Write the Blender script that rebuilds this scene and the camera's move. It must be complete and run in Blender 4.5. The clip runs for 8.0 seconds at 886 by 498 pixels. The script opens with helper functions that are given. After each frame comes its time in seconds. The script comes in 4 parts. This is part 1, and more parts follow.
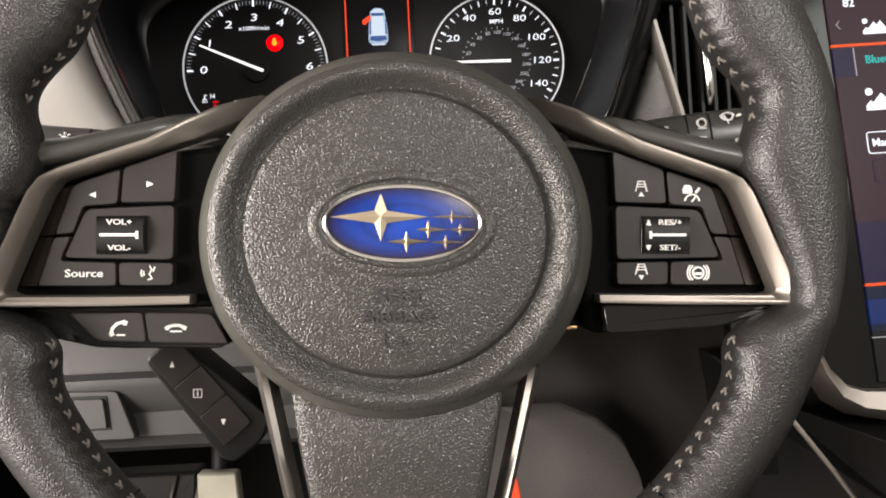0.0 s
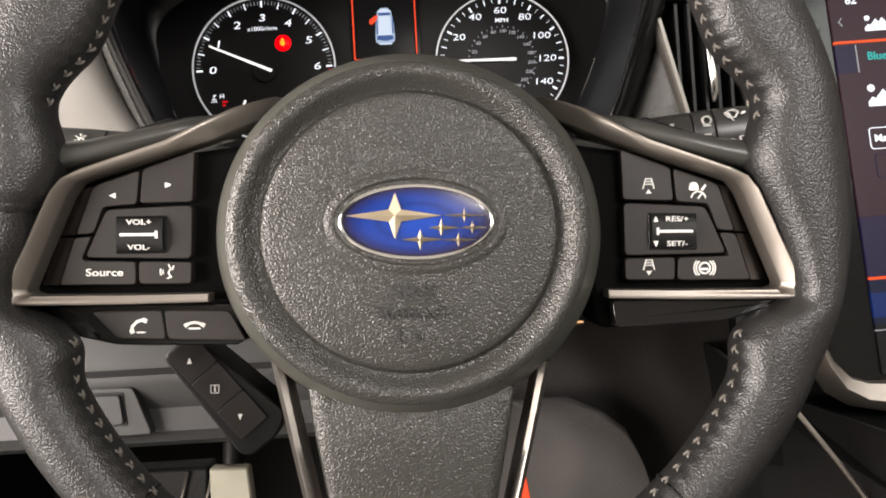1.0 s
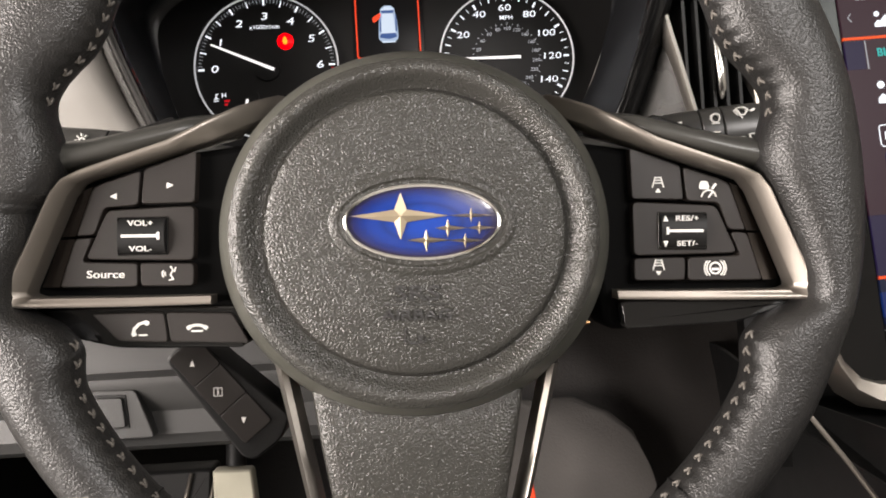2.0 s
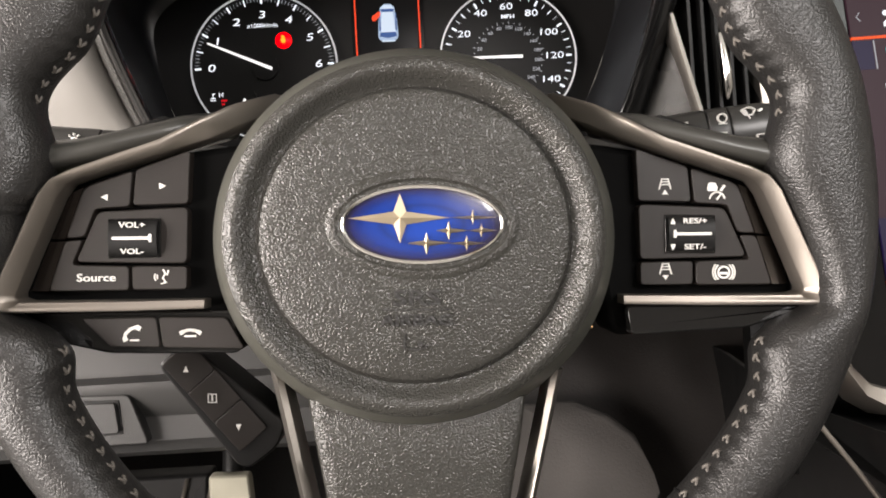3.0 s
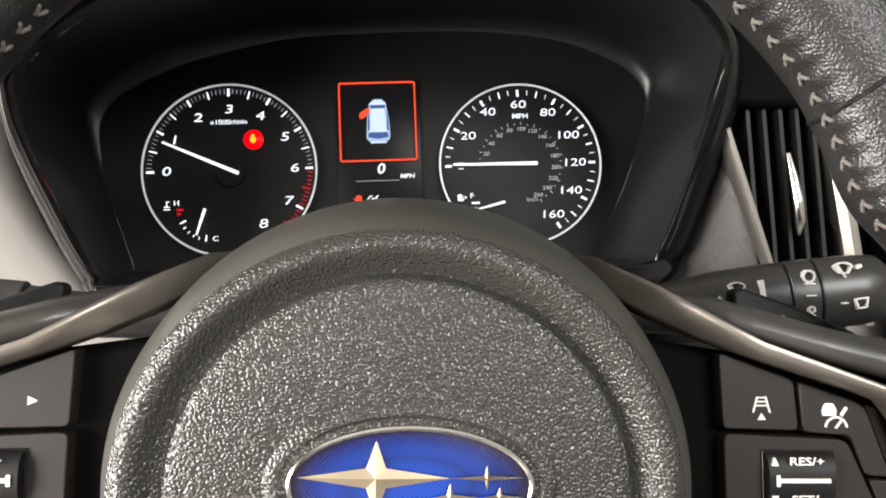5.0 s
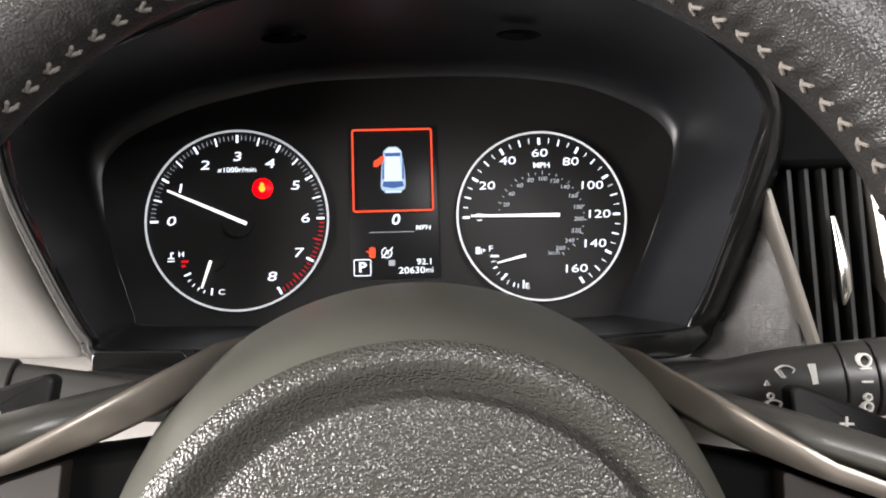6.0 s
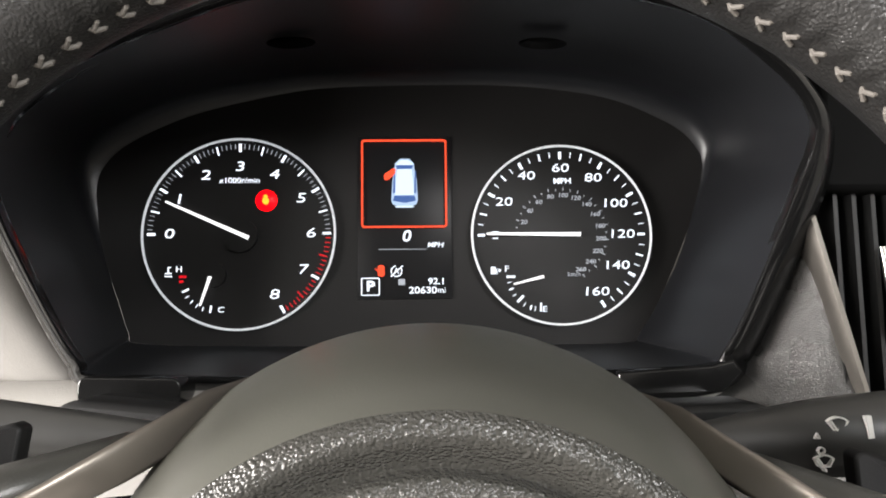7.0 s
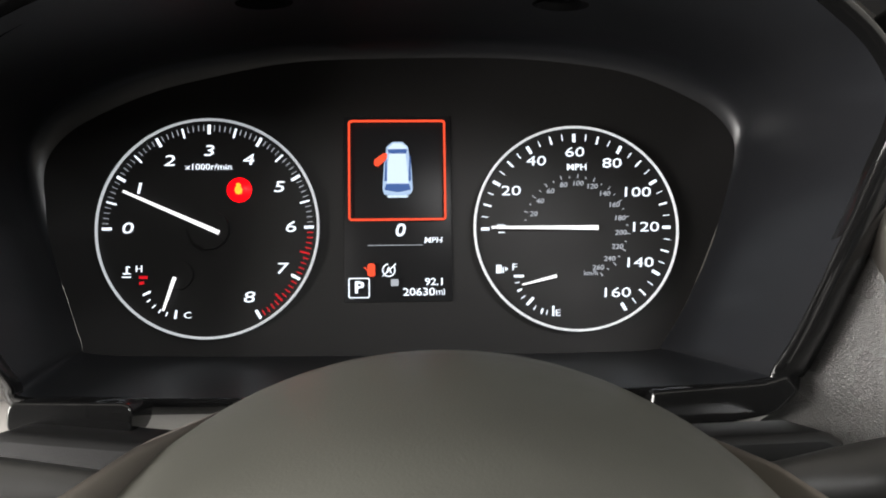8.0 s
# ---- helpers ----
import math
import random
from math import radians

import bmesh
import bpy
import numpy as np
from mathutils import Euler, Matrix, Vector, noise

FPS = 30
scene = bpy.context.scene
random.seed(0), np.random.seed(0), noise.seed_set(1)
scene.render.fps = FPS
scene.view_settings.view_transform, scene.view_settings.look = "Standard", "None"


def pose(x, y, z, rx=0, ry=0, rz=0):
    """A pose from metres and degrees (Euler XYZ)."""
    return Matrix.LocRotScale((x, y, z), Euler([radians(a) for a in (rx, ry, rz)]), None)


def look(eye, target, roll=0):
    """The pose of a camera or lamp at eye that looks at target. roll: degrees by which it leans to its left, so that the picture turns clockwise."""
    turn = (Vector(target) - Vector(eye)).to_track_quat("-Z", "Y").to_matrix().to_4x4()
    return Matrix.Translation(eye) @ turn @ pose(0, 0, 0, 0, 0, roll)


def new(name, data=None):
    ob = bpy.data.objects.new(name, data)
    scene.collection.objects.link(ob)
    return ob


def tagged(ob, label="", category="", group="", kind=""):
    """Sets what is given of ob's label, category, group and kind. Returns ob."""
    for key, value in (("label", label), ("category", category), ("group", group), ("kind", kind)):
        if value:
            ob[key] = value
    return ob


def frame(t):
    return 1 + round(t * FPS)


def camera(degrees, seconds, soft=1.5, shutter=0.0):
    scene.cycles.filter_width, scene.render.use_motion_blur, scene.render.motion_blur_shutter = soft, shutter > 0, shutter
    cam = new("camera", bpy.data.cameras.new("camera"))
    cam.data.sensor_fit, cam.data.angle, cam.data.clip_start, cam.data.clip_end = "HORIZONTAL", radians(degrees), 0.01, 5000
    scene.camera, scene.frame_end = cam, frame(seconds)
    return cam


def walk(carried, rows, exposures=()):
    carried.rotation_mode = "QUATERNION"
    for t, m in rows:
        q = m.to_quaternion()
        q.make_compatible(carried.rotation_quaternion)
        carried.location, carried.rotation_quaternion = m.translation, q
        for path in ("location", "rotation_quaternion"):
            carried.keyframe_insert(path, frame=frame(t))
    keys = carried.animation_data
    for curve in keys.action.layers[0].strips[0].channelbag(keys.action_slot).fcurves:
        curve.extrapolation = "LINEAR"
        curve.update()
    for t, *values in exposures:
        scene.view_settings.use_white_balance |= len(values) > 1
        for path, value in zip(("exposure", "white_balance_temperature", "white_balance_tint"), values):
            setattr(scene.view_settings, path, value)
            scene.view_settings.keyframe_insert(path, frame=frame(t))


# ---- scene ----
# The wheel stands upright in the working frame; CAR tips that frame back to the true rake of the column.
CAR = pose(0, 0, 0.95, -22, 0, 0)
cam = camera(57.0, 8.0, soft=1.9)
PATH = [
    (0, (0.0032, -0.3112, -0.0102), (0.0408, 0.6881, -0.0101), -2.63),
    (0.5, (0.0003, -0.3215, -0.0094), (0.0359, 0.6779, -0.0094), -2.82),
    (1, (-0.0012, -0.3185, -0.0093), (0.0339, 0.6809, -0.0143), -3.00),
    (1.5, (-0.0026, -0.3168, -0.0093), (0.0299, 0.6827, -0.0158), -3.19),
    (3, (-0.0026, -0.3036, -0.0079), (0.0301, 0.6958, -0.0125), -3.07),
    (3.5, (-0.0024, -0.2957, -0.0065), (0.0349, 0.7036, 0.0000), -2.87),
    (4, (0.0004, -0.2666, 0.0139), (0.0380, 0.7324, 0.0398), -2.62),
    (4.5, (0.0036, -0.2333, 0.0295), (0.0427, 0.7649, 0.0728), -2.45),
    (5, (0.0017, -0.2061, 0.0437), (0.0435, 0.7910, 0.1068), -2.11),
    (5.2, (0.0015, -0.1993, 0.0477), (0.0407, 0.7972, 0.1219), -2.12),
    (6.5, (-0.0052, -0.1749, 0.0743), (0.0257, 0.8207, 0.1620), -1.14),
    (7, (-0.0054, -0.1581, 0.0782), (0.0212, 0.8377, 0.1662), -0.58),
    (7.5, (-0.0057, -0.1316, 0.0845), (0.0193, 0.8646, 0.1674), -0.37),
    (8, (-0.0088, -0.1042, 0.0859), (0.0318, 0.8921, 0.1612), -0.79),
]
walk(cam, [(t, CAR @ look(eye, target, roll)) for t, eye, target, roll in PATH],
     exposures=[(0.0, 0.0, 6580, 15), (3.5, 0.03, 6520, 15), (4.5, 0.1, 6420, 14), (5.0, 0.2, 6350, 13), (6.5, 0.52, 6250, 14), (7.0, 0.45, 6250, 12), (7.5, 0.4, 6250, 12), (8.0, 0.28, 6200, 11)])

# ---- light: a bright service hall through the open driver's door, a weak passenger-side light, and an unseen lamp added behind the driver ----
world = bpy.data.worlds.new("hall_light")
scene.world = world
world.use_nodes = True
world.node_tree.nodes["Background"].inputs[0].default_value = (1.0, 0.96, 0.9, 1)
world.node_tree.nodes["Background"].inputs[1].default_value = 0.22
scene.view_settings.exposure = 0.0


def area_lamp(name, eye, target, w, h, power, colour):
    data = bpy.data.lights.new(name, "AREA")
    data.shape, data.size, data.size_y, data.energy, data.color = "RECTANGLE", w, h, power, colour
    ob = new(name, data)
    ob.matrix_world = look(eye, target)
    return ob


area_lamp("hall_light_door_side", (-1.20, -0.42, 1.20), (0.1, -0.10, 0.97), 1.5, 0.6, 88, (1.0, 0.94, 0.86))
# unseen lamp added behind the driver to put a highlight on the right rim
area_lamp("added_light_behind_right", (0.58, -1.05, 1.85), (0, 0.1, 0.95), 0.6, 0.35, 18, (1.0, 0.97, 0.92))
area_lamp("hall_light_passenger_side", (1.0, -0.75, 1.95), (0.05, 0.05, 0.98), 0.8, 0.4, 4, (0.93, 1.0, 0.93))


# ---- materials ----
def shader(name, base, rough=0.5, metal=0.0, grain=0.0, size=0.001, kind="noise", tint=0.15, blotch=0.03, coat=0.0, smear=0.1, emit=None, power=0.0, spec=0.5):
    """A surface with colour variation at two scales, uneven gloss and a fine relief of the given real size."""
    m = bpy.data.materials.new(name)
    m.use_nodes = True
    n, l = m.node_tree.nodes, m.node_tree.links
    b = n["Principled BSDF"]
    b.inputs["Base Color"].default_value = (*base, 1)
    b.inputs["Roughness"].default_value = rough
    b.inputs["Metallic"].default_value = metal
    b.inputs["Coat Weight"].default_value = coat
    b.inputs["Specular IOR Level"].default_value = spec
    if emit:
        b.inputs["Emission Color"].default_value = (*emit, 1)
        b.inputs["Emission Strength"].default_value = power
        return m
    co = n.new("ShaderNodeTexCoord")
    big = n.new("ShaderNodeTexNoise")
    big.inputs["Scale"].default_value, big.inputs["Detail"].default_value = 1 / blotch, 4
    l.new(co.outputs["Object"], big.inputs["Vector"])
    mix = n.new("ShaderNodeMix")
    mix.data_type = "RGBA"
    mix.inputs["A"].default_value = (*[c * (1 - tint) for c in base], 1)
    mix.inputs["B"].default_value = (*[min(1, c * (1 + tint)) for c in base], 1)
    l.new(big.outputs["Fac"], mix.inputs["Factor"])
    l.new(mix.outputs["Result"], b.inputs["Base Color"])
    span = n.new("ShaderNodeMapRange")
    span.inputs["To Min"].default_value, span.inputs["To Max"].default_value = max(0.02, rough - smear), min(1, rough + smear)
    l.new(big.outputs["Fac"], span.inputs["Value"])
    l.new(span.outputs["Result"], b.inputs["Roughness"])
    if grain:
        bump = n.new("ShaderNodeBump")
        bump.inputs["Strength"].default_value, bump.inputs["Distance"].default_value = grain, size * 0.45
        if kind == "noise":
            tex = n.new("ShaderNodeTexNoise")
            tex.inputs["Scale"].default_value, tex.inputs["Detail"].default_value = 1 / size, 3
            out = tex.outputs["Fac"]
        else:
            warp = n.new("ShaderNodeTexNoise")
            warp.inputs["Scale"].default_value = 0.6 / size
            l.new(co.outputs["Object"], warp.inputs["Vector"])
            add = n.new("ShaderNodeVectorMath")
            add.operation = "MULTIPLY_ADD"
            add.inputs[1].default_value = (size * 0.7,) * 3
            l.new(warp.outputs["Color"], add.inputs[0])
            l.new(co.outputs["Object"], add.inputs[2])
            tex = n.new("ShaderNodeTexVoronoi")
            tex.feature = "SMOOTH_F1"
            tex.inputs["Smoothness"].default_value = 0.35
            tex.inputs["Scale"].default_value = 1 / size
            l.new(add.outputs[0], tex.inputs["Vector"])
            wide = n.new("ShaderNodeTexVoronoi")
            wide.feature = "SMOOTH_F1"
            wide.inputs["Smoothness"].default_value, wide.inputs["Scale"].default_value = 0.4, 0.48 / size
            l.new(add.outputs[0], wide.inputs["Vector"])
            both = n.new("ShaderNodeMath")
            both.operation = "MULTIPLY_ADD"
            both.inputs[1].default_value = 0.4
            l.new(wide.outputs["Distance"], both.inputs[0])
            l.new(tex.outputs["Distance"], both.inputs[2])
            out = both.outputs[0]
            bump.invert = True
        if kind == "noise":
            l.new(co.outputs["Object"], tex.inputs["Vector"])
        l.new(out, bump.inputs["Height"])
        l.new(bump.outputs["Normal"], b.inputs["Normal"])
    return m


def glow(name, colour, power):
    return shader(name, (0.004, 0.004, 0.004), 0.35, emit=colour, power=power, spec=0.12)


VINYL = shader("grained_airbag_vinyl", (0.026, 0.0255, 0.0225), 0.25, grain=0.9, size=0.0008, kind="cell", blotch=0.05, smear=0.03)
VINYL_SIDE = shader("smooth_airbag_vinyl", (0.058, 0.058, 0.049), 0.4, grain=0.15, size=0.0005, blotch=0.04)
LEATHER = shader("black_leather", (0.016, 0.0155, 0.015), 0.36, grain=0.6, size=0.0008, kind="cell", blotch=0.03, smear=0.04)
SPOKE_SKIN = shader("smooth_black_leather", (0.036, 0.0355, 0.032), 0.34, grain=0.18, size=0.0005, kind="cell", blotch=0.03)
THREAD = shader("grey_thread", (0.105, 0.095, 0.084), 0.7, grain=0.5, size=0.0004)
SATIN = shader("satin_metal_paint", (0.27, 0.243, 0.215), 0.42, 0.9, blotch=0.03, smear=0.03, tint=0.05)
SATIN_DARK = shader("dark_satin_metal_paint", (0.27, 0.25, 0.225), 0.36, 0.9, blotch=0.03, smear=0.03, tint=0.05)
DEEP = shader("deep_black_plastic", (0.002, 0.002, 0.002), 0.7, spec=0.05)
BUTTON = shader("dark_button_plastic", (0.0115, 0.0088, 0.0075), 0.5, spec=0.35, grain=0.12, size=0.0003, blotch=0.01)
GLOSS = shader("gloss_black_plastic", (0.005, 0.005, 0.005), 0.1, blotch=0.02, smear=0.03)
BLACK = shader("matt_black_plastic", (0.007, 0.007, 0.007), 0.5, spec=0.25, grain=0.2, size=0.0006)
HOODM = shader("cluster_hood_plastic", (0.0095, 0.010, 0.0115), 0.36, grain=0.08, size=0.0004, blotch=0.05, tint=0.06, smear=0.02)
# charcoal dash plastic with the door light put into a paler base colour
DASH_LIT = shader("door_lit_dash_plastic", (0.22, 0.21, 0.195), 0.5, grain=0.5, size=0.0005, kind="cell", blotch=0.06)
KNEE = shader("knee_panel_plastic", (0.026, 0.026, 0.0256), 0.42, grain=0.3, size=0.0008, blotch=0.05)
CARPET = shader("dark_carpet", (0.012, 0.011, 0.0105), 0.95, grain=0.9, size=0.003, blotch=0.05)
# surfaces of the added room, their paleness set for the light they bounce
CONCRETE = shader("added_floor_concrete", (0.4, 0.39, 0.37), 0.6, grain=0.3, size=0.02, blotch=0.4)
BOUNCE_WALL = shader("bounce_wall_paint", (0.4, 0.39, 0.37), 0.8, grain=0.2, size=0.01, blotch=0.4)
DIAL = shader("dial_black", (0.007, 0.0067, 0.0066), 0.5, spec=0.2, grain=0.08, size=0.0004)
CHROME = shader("chrome", (0.62, 0.61, 0.58), 0.2, 1.0, blotch=0.01, smear=0.05)
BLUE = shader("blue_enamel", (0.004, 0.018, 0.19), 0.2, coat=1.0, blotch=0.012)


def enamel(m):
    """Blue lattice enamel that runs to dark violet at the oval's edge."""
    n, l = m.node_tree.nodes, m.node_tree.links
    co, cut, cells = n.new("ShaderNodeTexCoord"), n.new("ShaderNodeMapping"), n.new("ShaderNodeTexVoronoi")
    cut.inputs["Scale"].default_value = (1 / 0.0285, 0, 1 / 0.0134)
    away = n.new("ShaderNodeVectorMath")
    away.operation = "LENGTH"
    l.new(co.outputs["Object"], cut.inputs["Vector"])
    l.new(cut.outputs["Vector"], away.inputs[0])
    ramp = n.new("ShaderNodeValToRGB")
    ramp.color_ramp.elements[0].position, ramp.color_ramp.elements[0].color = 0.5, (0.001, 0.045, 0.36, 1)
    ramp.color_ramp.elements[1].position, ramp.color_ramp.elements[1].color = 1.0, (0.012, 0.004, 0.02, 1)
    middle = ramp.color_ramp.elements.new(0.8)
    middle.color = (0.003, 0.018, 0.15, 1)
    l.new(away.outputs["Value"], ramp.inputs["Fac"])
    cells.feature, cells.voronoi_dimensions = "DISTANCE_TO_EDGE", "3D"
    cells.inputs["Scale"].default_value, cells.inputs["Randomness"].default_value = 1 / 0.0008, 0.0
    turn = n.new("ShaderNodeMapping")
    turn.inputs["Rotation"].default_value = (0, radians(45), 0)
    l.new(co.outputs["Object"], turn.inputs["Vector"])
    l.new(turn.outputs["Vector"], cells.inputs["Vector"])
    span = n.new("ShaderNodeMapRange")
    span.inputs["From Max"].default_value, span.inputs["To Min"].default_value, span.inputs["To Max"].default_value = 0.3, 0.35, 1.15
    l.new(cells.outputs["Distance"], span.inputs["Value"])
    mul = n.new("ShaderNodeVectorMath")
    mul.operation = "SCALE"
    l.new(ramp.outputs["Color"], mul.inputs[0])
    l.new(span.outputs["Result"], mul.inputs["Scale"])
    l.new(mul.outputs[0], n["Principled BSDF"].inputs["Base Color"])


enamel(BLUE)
GOLD = shader("pale_star_metal", (0.38, 0.32, 0.225), 0.52, 1.0, blotch=0.01)
PRINT = shader("white_print", (0.72, 0.71, 0.68), 0.6, blotch=0.01)
PALE = shader("pale_pedal_metal", (0.4, 0.385, 0.31), 0.4, 0.3, blotch=0.02)
STALK = shader("satin_stalk_plastic", (0.025, 0.0245, 0.023), 0.36, grain=0.15, size=0.0004)
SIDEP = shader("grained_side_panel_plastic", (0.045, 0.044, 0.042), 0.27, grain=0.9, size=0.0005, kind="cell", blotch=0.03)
BROWN = shader("brown_tunnel_carpet", (0.021, 0.018, 0.0165), 0.7, grain=0.3, size=0.002)
GREYMAT = shader("grey_floor_mat", (0.06, 0.055, 0.051), 0.85, grain=0.4, size=0.002)
REDP = shader("red_plastic", (0.75, 0.06, 0.015), 0.4)
WHITE_L = glow("backlit_white", (0.9, 0.95, 1.0), 1.35)
GREY_L = glow("backlit_grey", (0.55, 0.57, 0.6), 0.75)
NEEDLE_L = glow("needle_white", (1.0, 0.98, 0.95), 1.25)
RED_L = glow("backlit_red", (1.0, 0.01, 0.02), 0.6)
WARN_L = glow("warning_red", (1.0, 0.0, 0.0015), 3.0)
WARN_Y = glow("warning_core", (1.0, 0.35, 0.02), 1.6)
FRAME_L = glow("display_red_line", (1.0, 0.08, 0.025), 1.1)
SCREEN_L = glow("display_panel", (0.004, 0.0038, 0.004), 1.0)
CAR_L = glow("display_car_body", (0.42, 0.55, 0.72), 1.0)
CARW_L = glow("display_car_roof", (0.68, 0.8, 0.92), 1.0)
CARB_L = glow("display_car_glass", (0.05, 0.11, 0.3), 1.0)
SCR_TOP = glow("touchscreen_plum", (0.035, 0.012, 0.02), 1.0)
SCR_MID = glow("touchscreen_violet", (0.014, 0.008, 0.04), 1.0)
SCR_BLUE = glow("touchscreen_blue", (0.003, 0.007, 0.03), 1.0)
SCR_WAVE = glow("touchscreen_bright_blue", (0.003, 0.02, 0.12), 1.0)
ORANGE_L = glow("touchscreen_orange", (1.0, 0.1, 0.01), 1.0)
TEAL_L = glow("touchscreen_teal", (0.03, 0.55, 0.5), 0.9)


# ---- building helpers ----
INV = {}


def thing(name, label, category, at=(0, 0, 0), local=None, group="", kind=""):
    """An empty for a thing whose parts are written in the working frame."""
    ob = new(name)
    ob.empty_display_size = 0.02
    ob.matrix_world = CAR @ (local if local else Matrix()) @ Matrix.Translation(at)
    INV[ob] = Matrix.Translation(-Vector(at))
    return tagged(ob, label, category, group, kind)


def part(name, bm, material, parent, label="", smooth=40, kind=""):
    me = bpy.data.meshes.new(name)
    if smooth:
        bmesh.ops.recalc_face_normals(bm, faces=bm.faces)
        for f in bm.faces:
            f.smooth = len(f.verts) < 5
        for e in bm.edges:
            if len(e.link_faces) == 2 and e.calc_face_angle(0) > radians(smooth):
                e.smooth = False
    bm.to_mesh(me)
    bm.free()
    me.materials.append(material)
    return attach(name, me, parent, label, kind)


def attach(name, me, parent, label="", kind=""):
    ob = new(name, me)
    if parent:
        ob.parent = parent
        ob.matrix_parent_inverse = INV.get(parent, Matrix())
    else:
        ob.matrix_world = CAR
    return tagged(ob, label, kind=kind)


def rings(loops, closed=True, cap=(True, True)):
    """Skin a list of equal-length point loops."""
    bm = bmesh.new()
    rows = [[bm.verts.new(p) for p in loop] for loop in loops]
    n = len(rows[0])
    for a, b in zip(rows, rows[1:]):
        for i in range(n if closed else n - 1):
            j = (i + 1) % n
            bm.faces.new((a[i], a[j], b[j], b[i]))
    if closed and cap[0]:
        bm.faces.new(rows[0])
    if closed and cap[1]:
        bm.faces.new(rows[-1])
    return bm


def rounded(pts, r, n=4):
    """A polygon in (x, z) with rounded corners."""
    out, k = [], len(pts)
    for i in range(k):
        p0, p, p1 = (Vector(pts[(i + d) % k]) for d in (-1, 0, 1))
        a, b = (p0 - p), (p1 - p)
        s = min(r, a.length * 0.45, b.length * 0.45)
        a, b = p + a.normalized() * s, p + b.normalized() * s
        for j in range(n + 1):
            t = j / n
            out.append(tuple((1 - t) ** 2 * a + 2 * t * (1 - t) * p + t * t * b))
    return out


def inset(pts, d):
    """The polygon drawn in by d."""
    k, out = len(pts), []
    area = sum(pts[i][0] * pts[(i + 1) % k][1] - pts[(i + 1) % k][0] * pts[i][1] for i in range(k))
    s = 1 if area > 0 else -1
    for i in range(k):
        p0, p, p1 = (Vector(pts[(i + e) % k]) for e in (-1, 0, 1))
        a, b = (p - p0), (p1 - p)
        na = Vector((-a.y, a.x)).normalized() if a.length > 1e-9 else Vector((0, 0))
        nb = Vector((-b.y, b.x)).normalized() if b.length > 1e-9 else Vector((0, 0))
        m = na + nb
        m = m / max(m.length_squared * 0.5, 0.5) if m.length > 1e-6 else m
        out.append(tuple(p + m * d * s))
    return out


def slab(pts, y0, y1, r=0.0, bev=0.0006, n=4, slope=(0, 0)):
    """A plate with its outline in x and z, its front at y0 (towards the driver) and its back at y1, with a soft front edge."""
    o = rounded(pts, r, n) if r else list(pts)
    at = lambda p, y: (p[0], y + slope[0] * p[0] + slope[1] * p[1], p[1])
    i1, i2 = inset(o, bev * 0.35), inset(o, bev)
    return rings([[at(p, y1) for p in o], [at(p, y0 + bev) for p in o], [at(p, y0 + bev * 0.3) for p in i1], [at(p, y0) for p in i2]])


def rod(points, radius, n=10, flat=1.0, taper=None):
    """A round bar along a line of points."""
    pts = [Vector(p) for p in points]
    loops = []
    for i, p in enumerate(pts):
        d = (pts[min(i + 1, len(pts) - 1)] - pts[max(i - 1, 0)]).normalized()
        up = Vector((0, 1, 0)) if abs(d.y) < 0.9 else Vector((0, 0, 1))
        s = d.cross(up).normalized()
        u = s.cross(d).normalized()
        r = taper[i] if taper else radius
        loops.append([p + s * math.cos(2 * math.pi * k / n) * r + u * math.sin(2 * math.pi * k / n) * r * flat for k in range(n)])
    return rings(loops)


def ring_band(cx, cz, r0, r1, y0, y1, n=64, ax=1.0, az=1.0):
    """A flat ring facing the driver."""
    loops = []
    for r, y in ((r0, y1), (r0, y0), (r1, y0), (r1, y1)):
        loops.append([(cx + r * ax * math.cos(2 * math.pi * k / n), y, cz + r * az * math.sin(2 * math.pi * k / n)) for k in range(n)])
    return rings(loops + [loops[0]], cap=(False, False))


def disc(cx, cz, r, y0, y1, n=48, az=1.0):
    return rings([[(cx + r * math.cos(2 * math.pi * k / n), y, cz + r * az * math.sin(2 * math.pi * k / n)) for k in range(n)] for y in (y1, y0)])


def bar(cx, cz, length, width, angle, y0, y1):
    """A small straight bar in the dial plane, its length along the angle."""
    c, s = math.cos(angle), math.sin(angle)
    q = [(-length / 2, -width / 2), (length / 2, -width / 2), (length / 2, width / 2), (-length / 2, width / 2)]
    return rings([[(cx + a * c - b * s, y, cz + a * s + b * c) for a, b in q] for y in (y1, y0)])


def lettering(name, words, size, x, y, z, material, parent, label="", wide=1.0, shear=0.0, turn=0.0, bold=0.0, depth=0.0002, align="CENTER", slope=0.0):
    """Words in the built-in font, facing the driver, centred at x, y, z."""
    cu = bpy.data.curves.new(name, "FONT")
    cu.body, cu.size, cu.shear, cu.align_x, cu.align_y, cu.extrude, cu.offset, cu.resolution_u = words, size, shear, align, "CENTER", depth, bold, 3
    tmp = new("text", cu)
    bpy.context.view_layer.update()
    me = bpy.data.meshes.new_from_object(tmp.evaluated_get(bpy.context.evaluated_depsgraph_get()))
    bpy.data.objects.remove(tmp)
    me.transform(Matrix.Translation((x, y, z)) @ pose(0, 0, 0, 90, 0, 0) @ pose(0, 0, 0, 0, slope, turn) @ Matrix.Diagonal((wide, 1, 1, 1)))
    me.materials.clear()
    me.materials.append(material)
    me.name = name
    return attach(name, me, parent, label)


def join(*bms):
    out = bmesh.new()
    for b in bms:
        me = bpy.data.meshes.new("piece")
        b.to_mesh(me)
        b.free()
        out.from_mesh(me)
        bpy.data.meshes.remove(me)
    return out


def path_line(pts, width, y0, y1):
    """A thin flat line through points in (x, z)."""
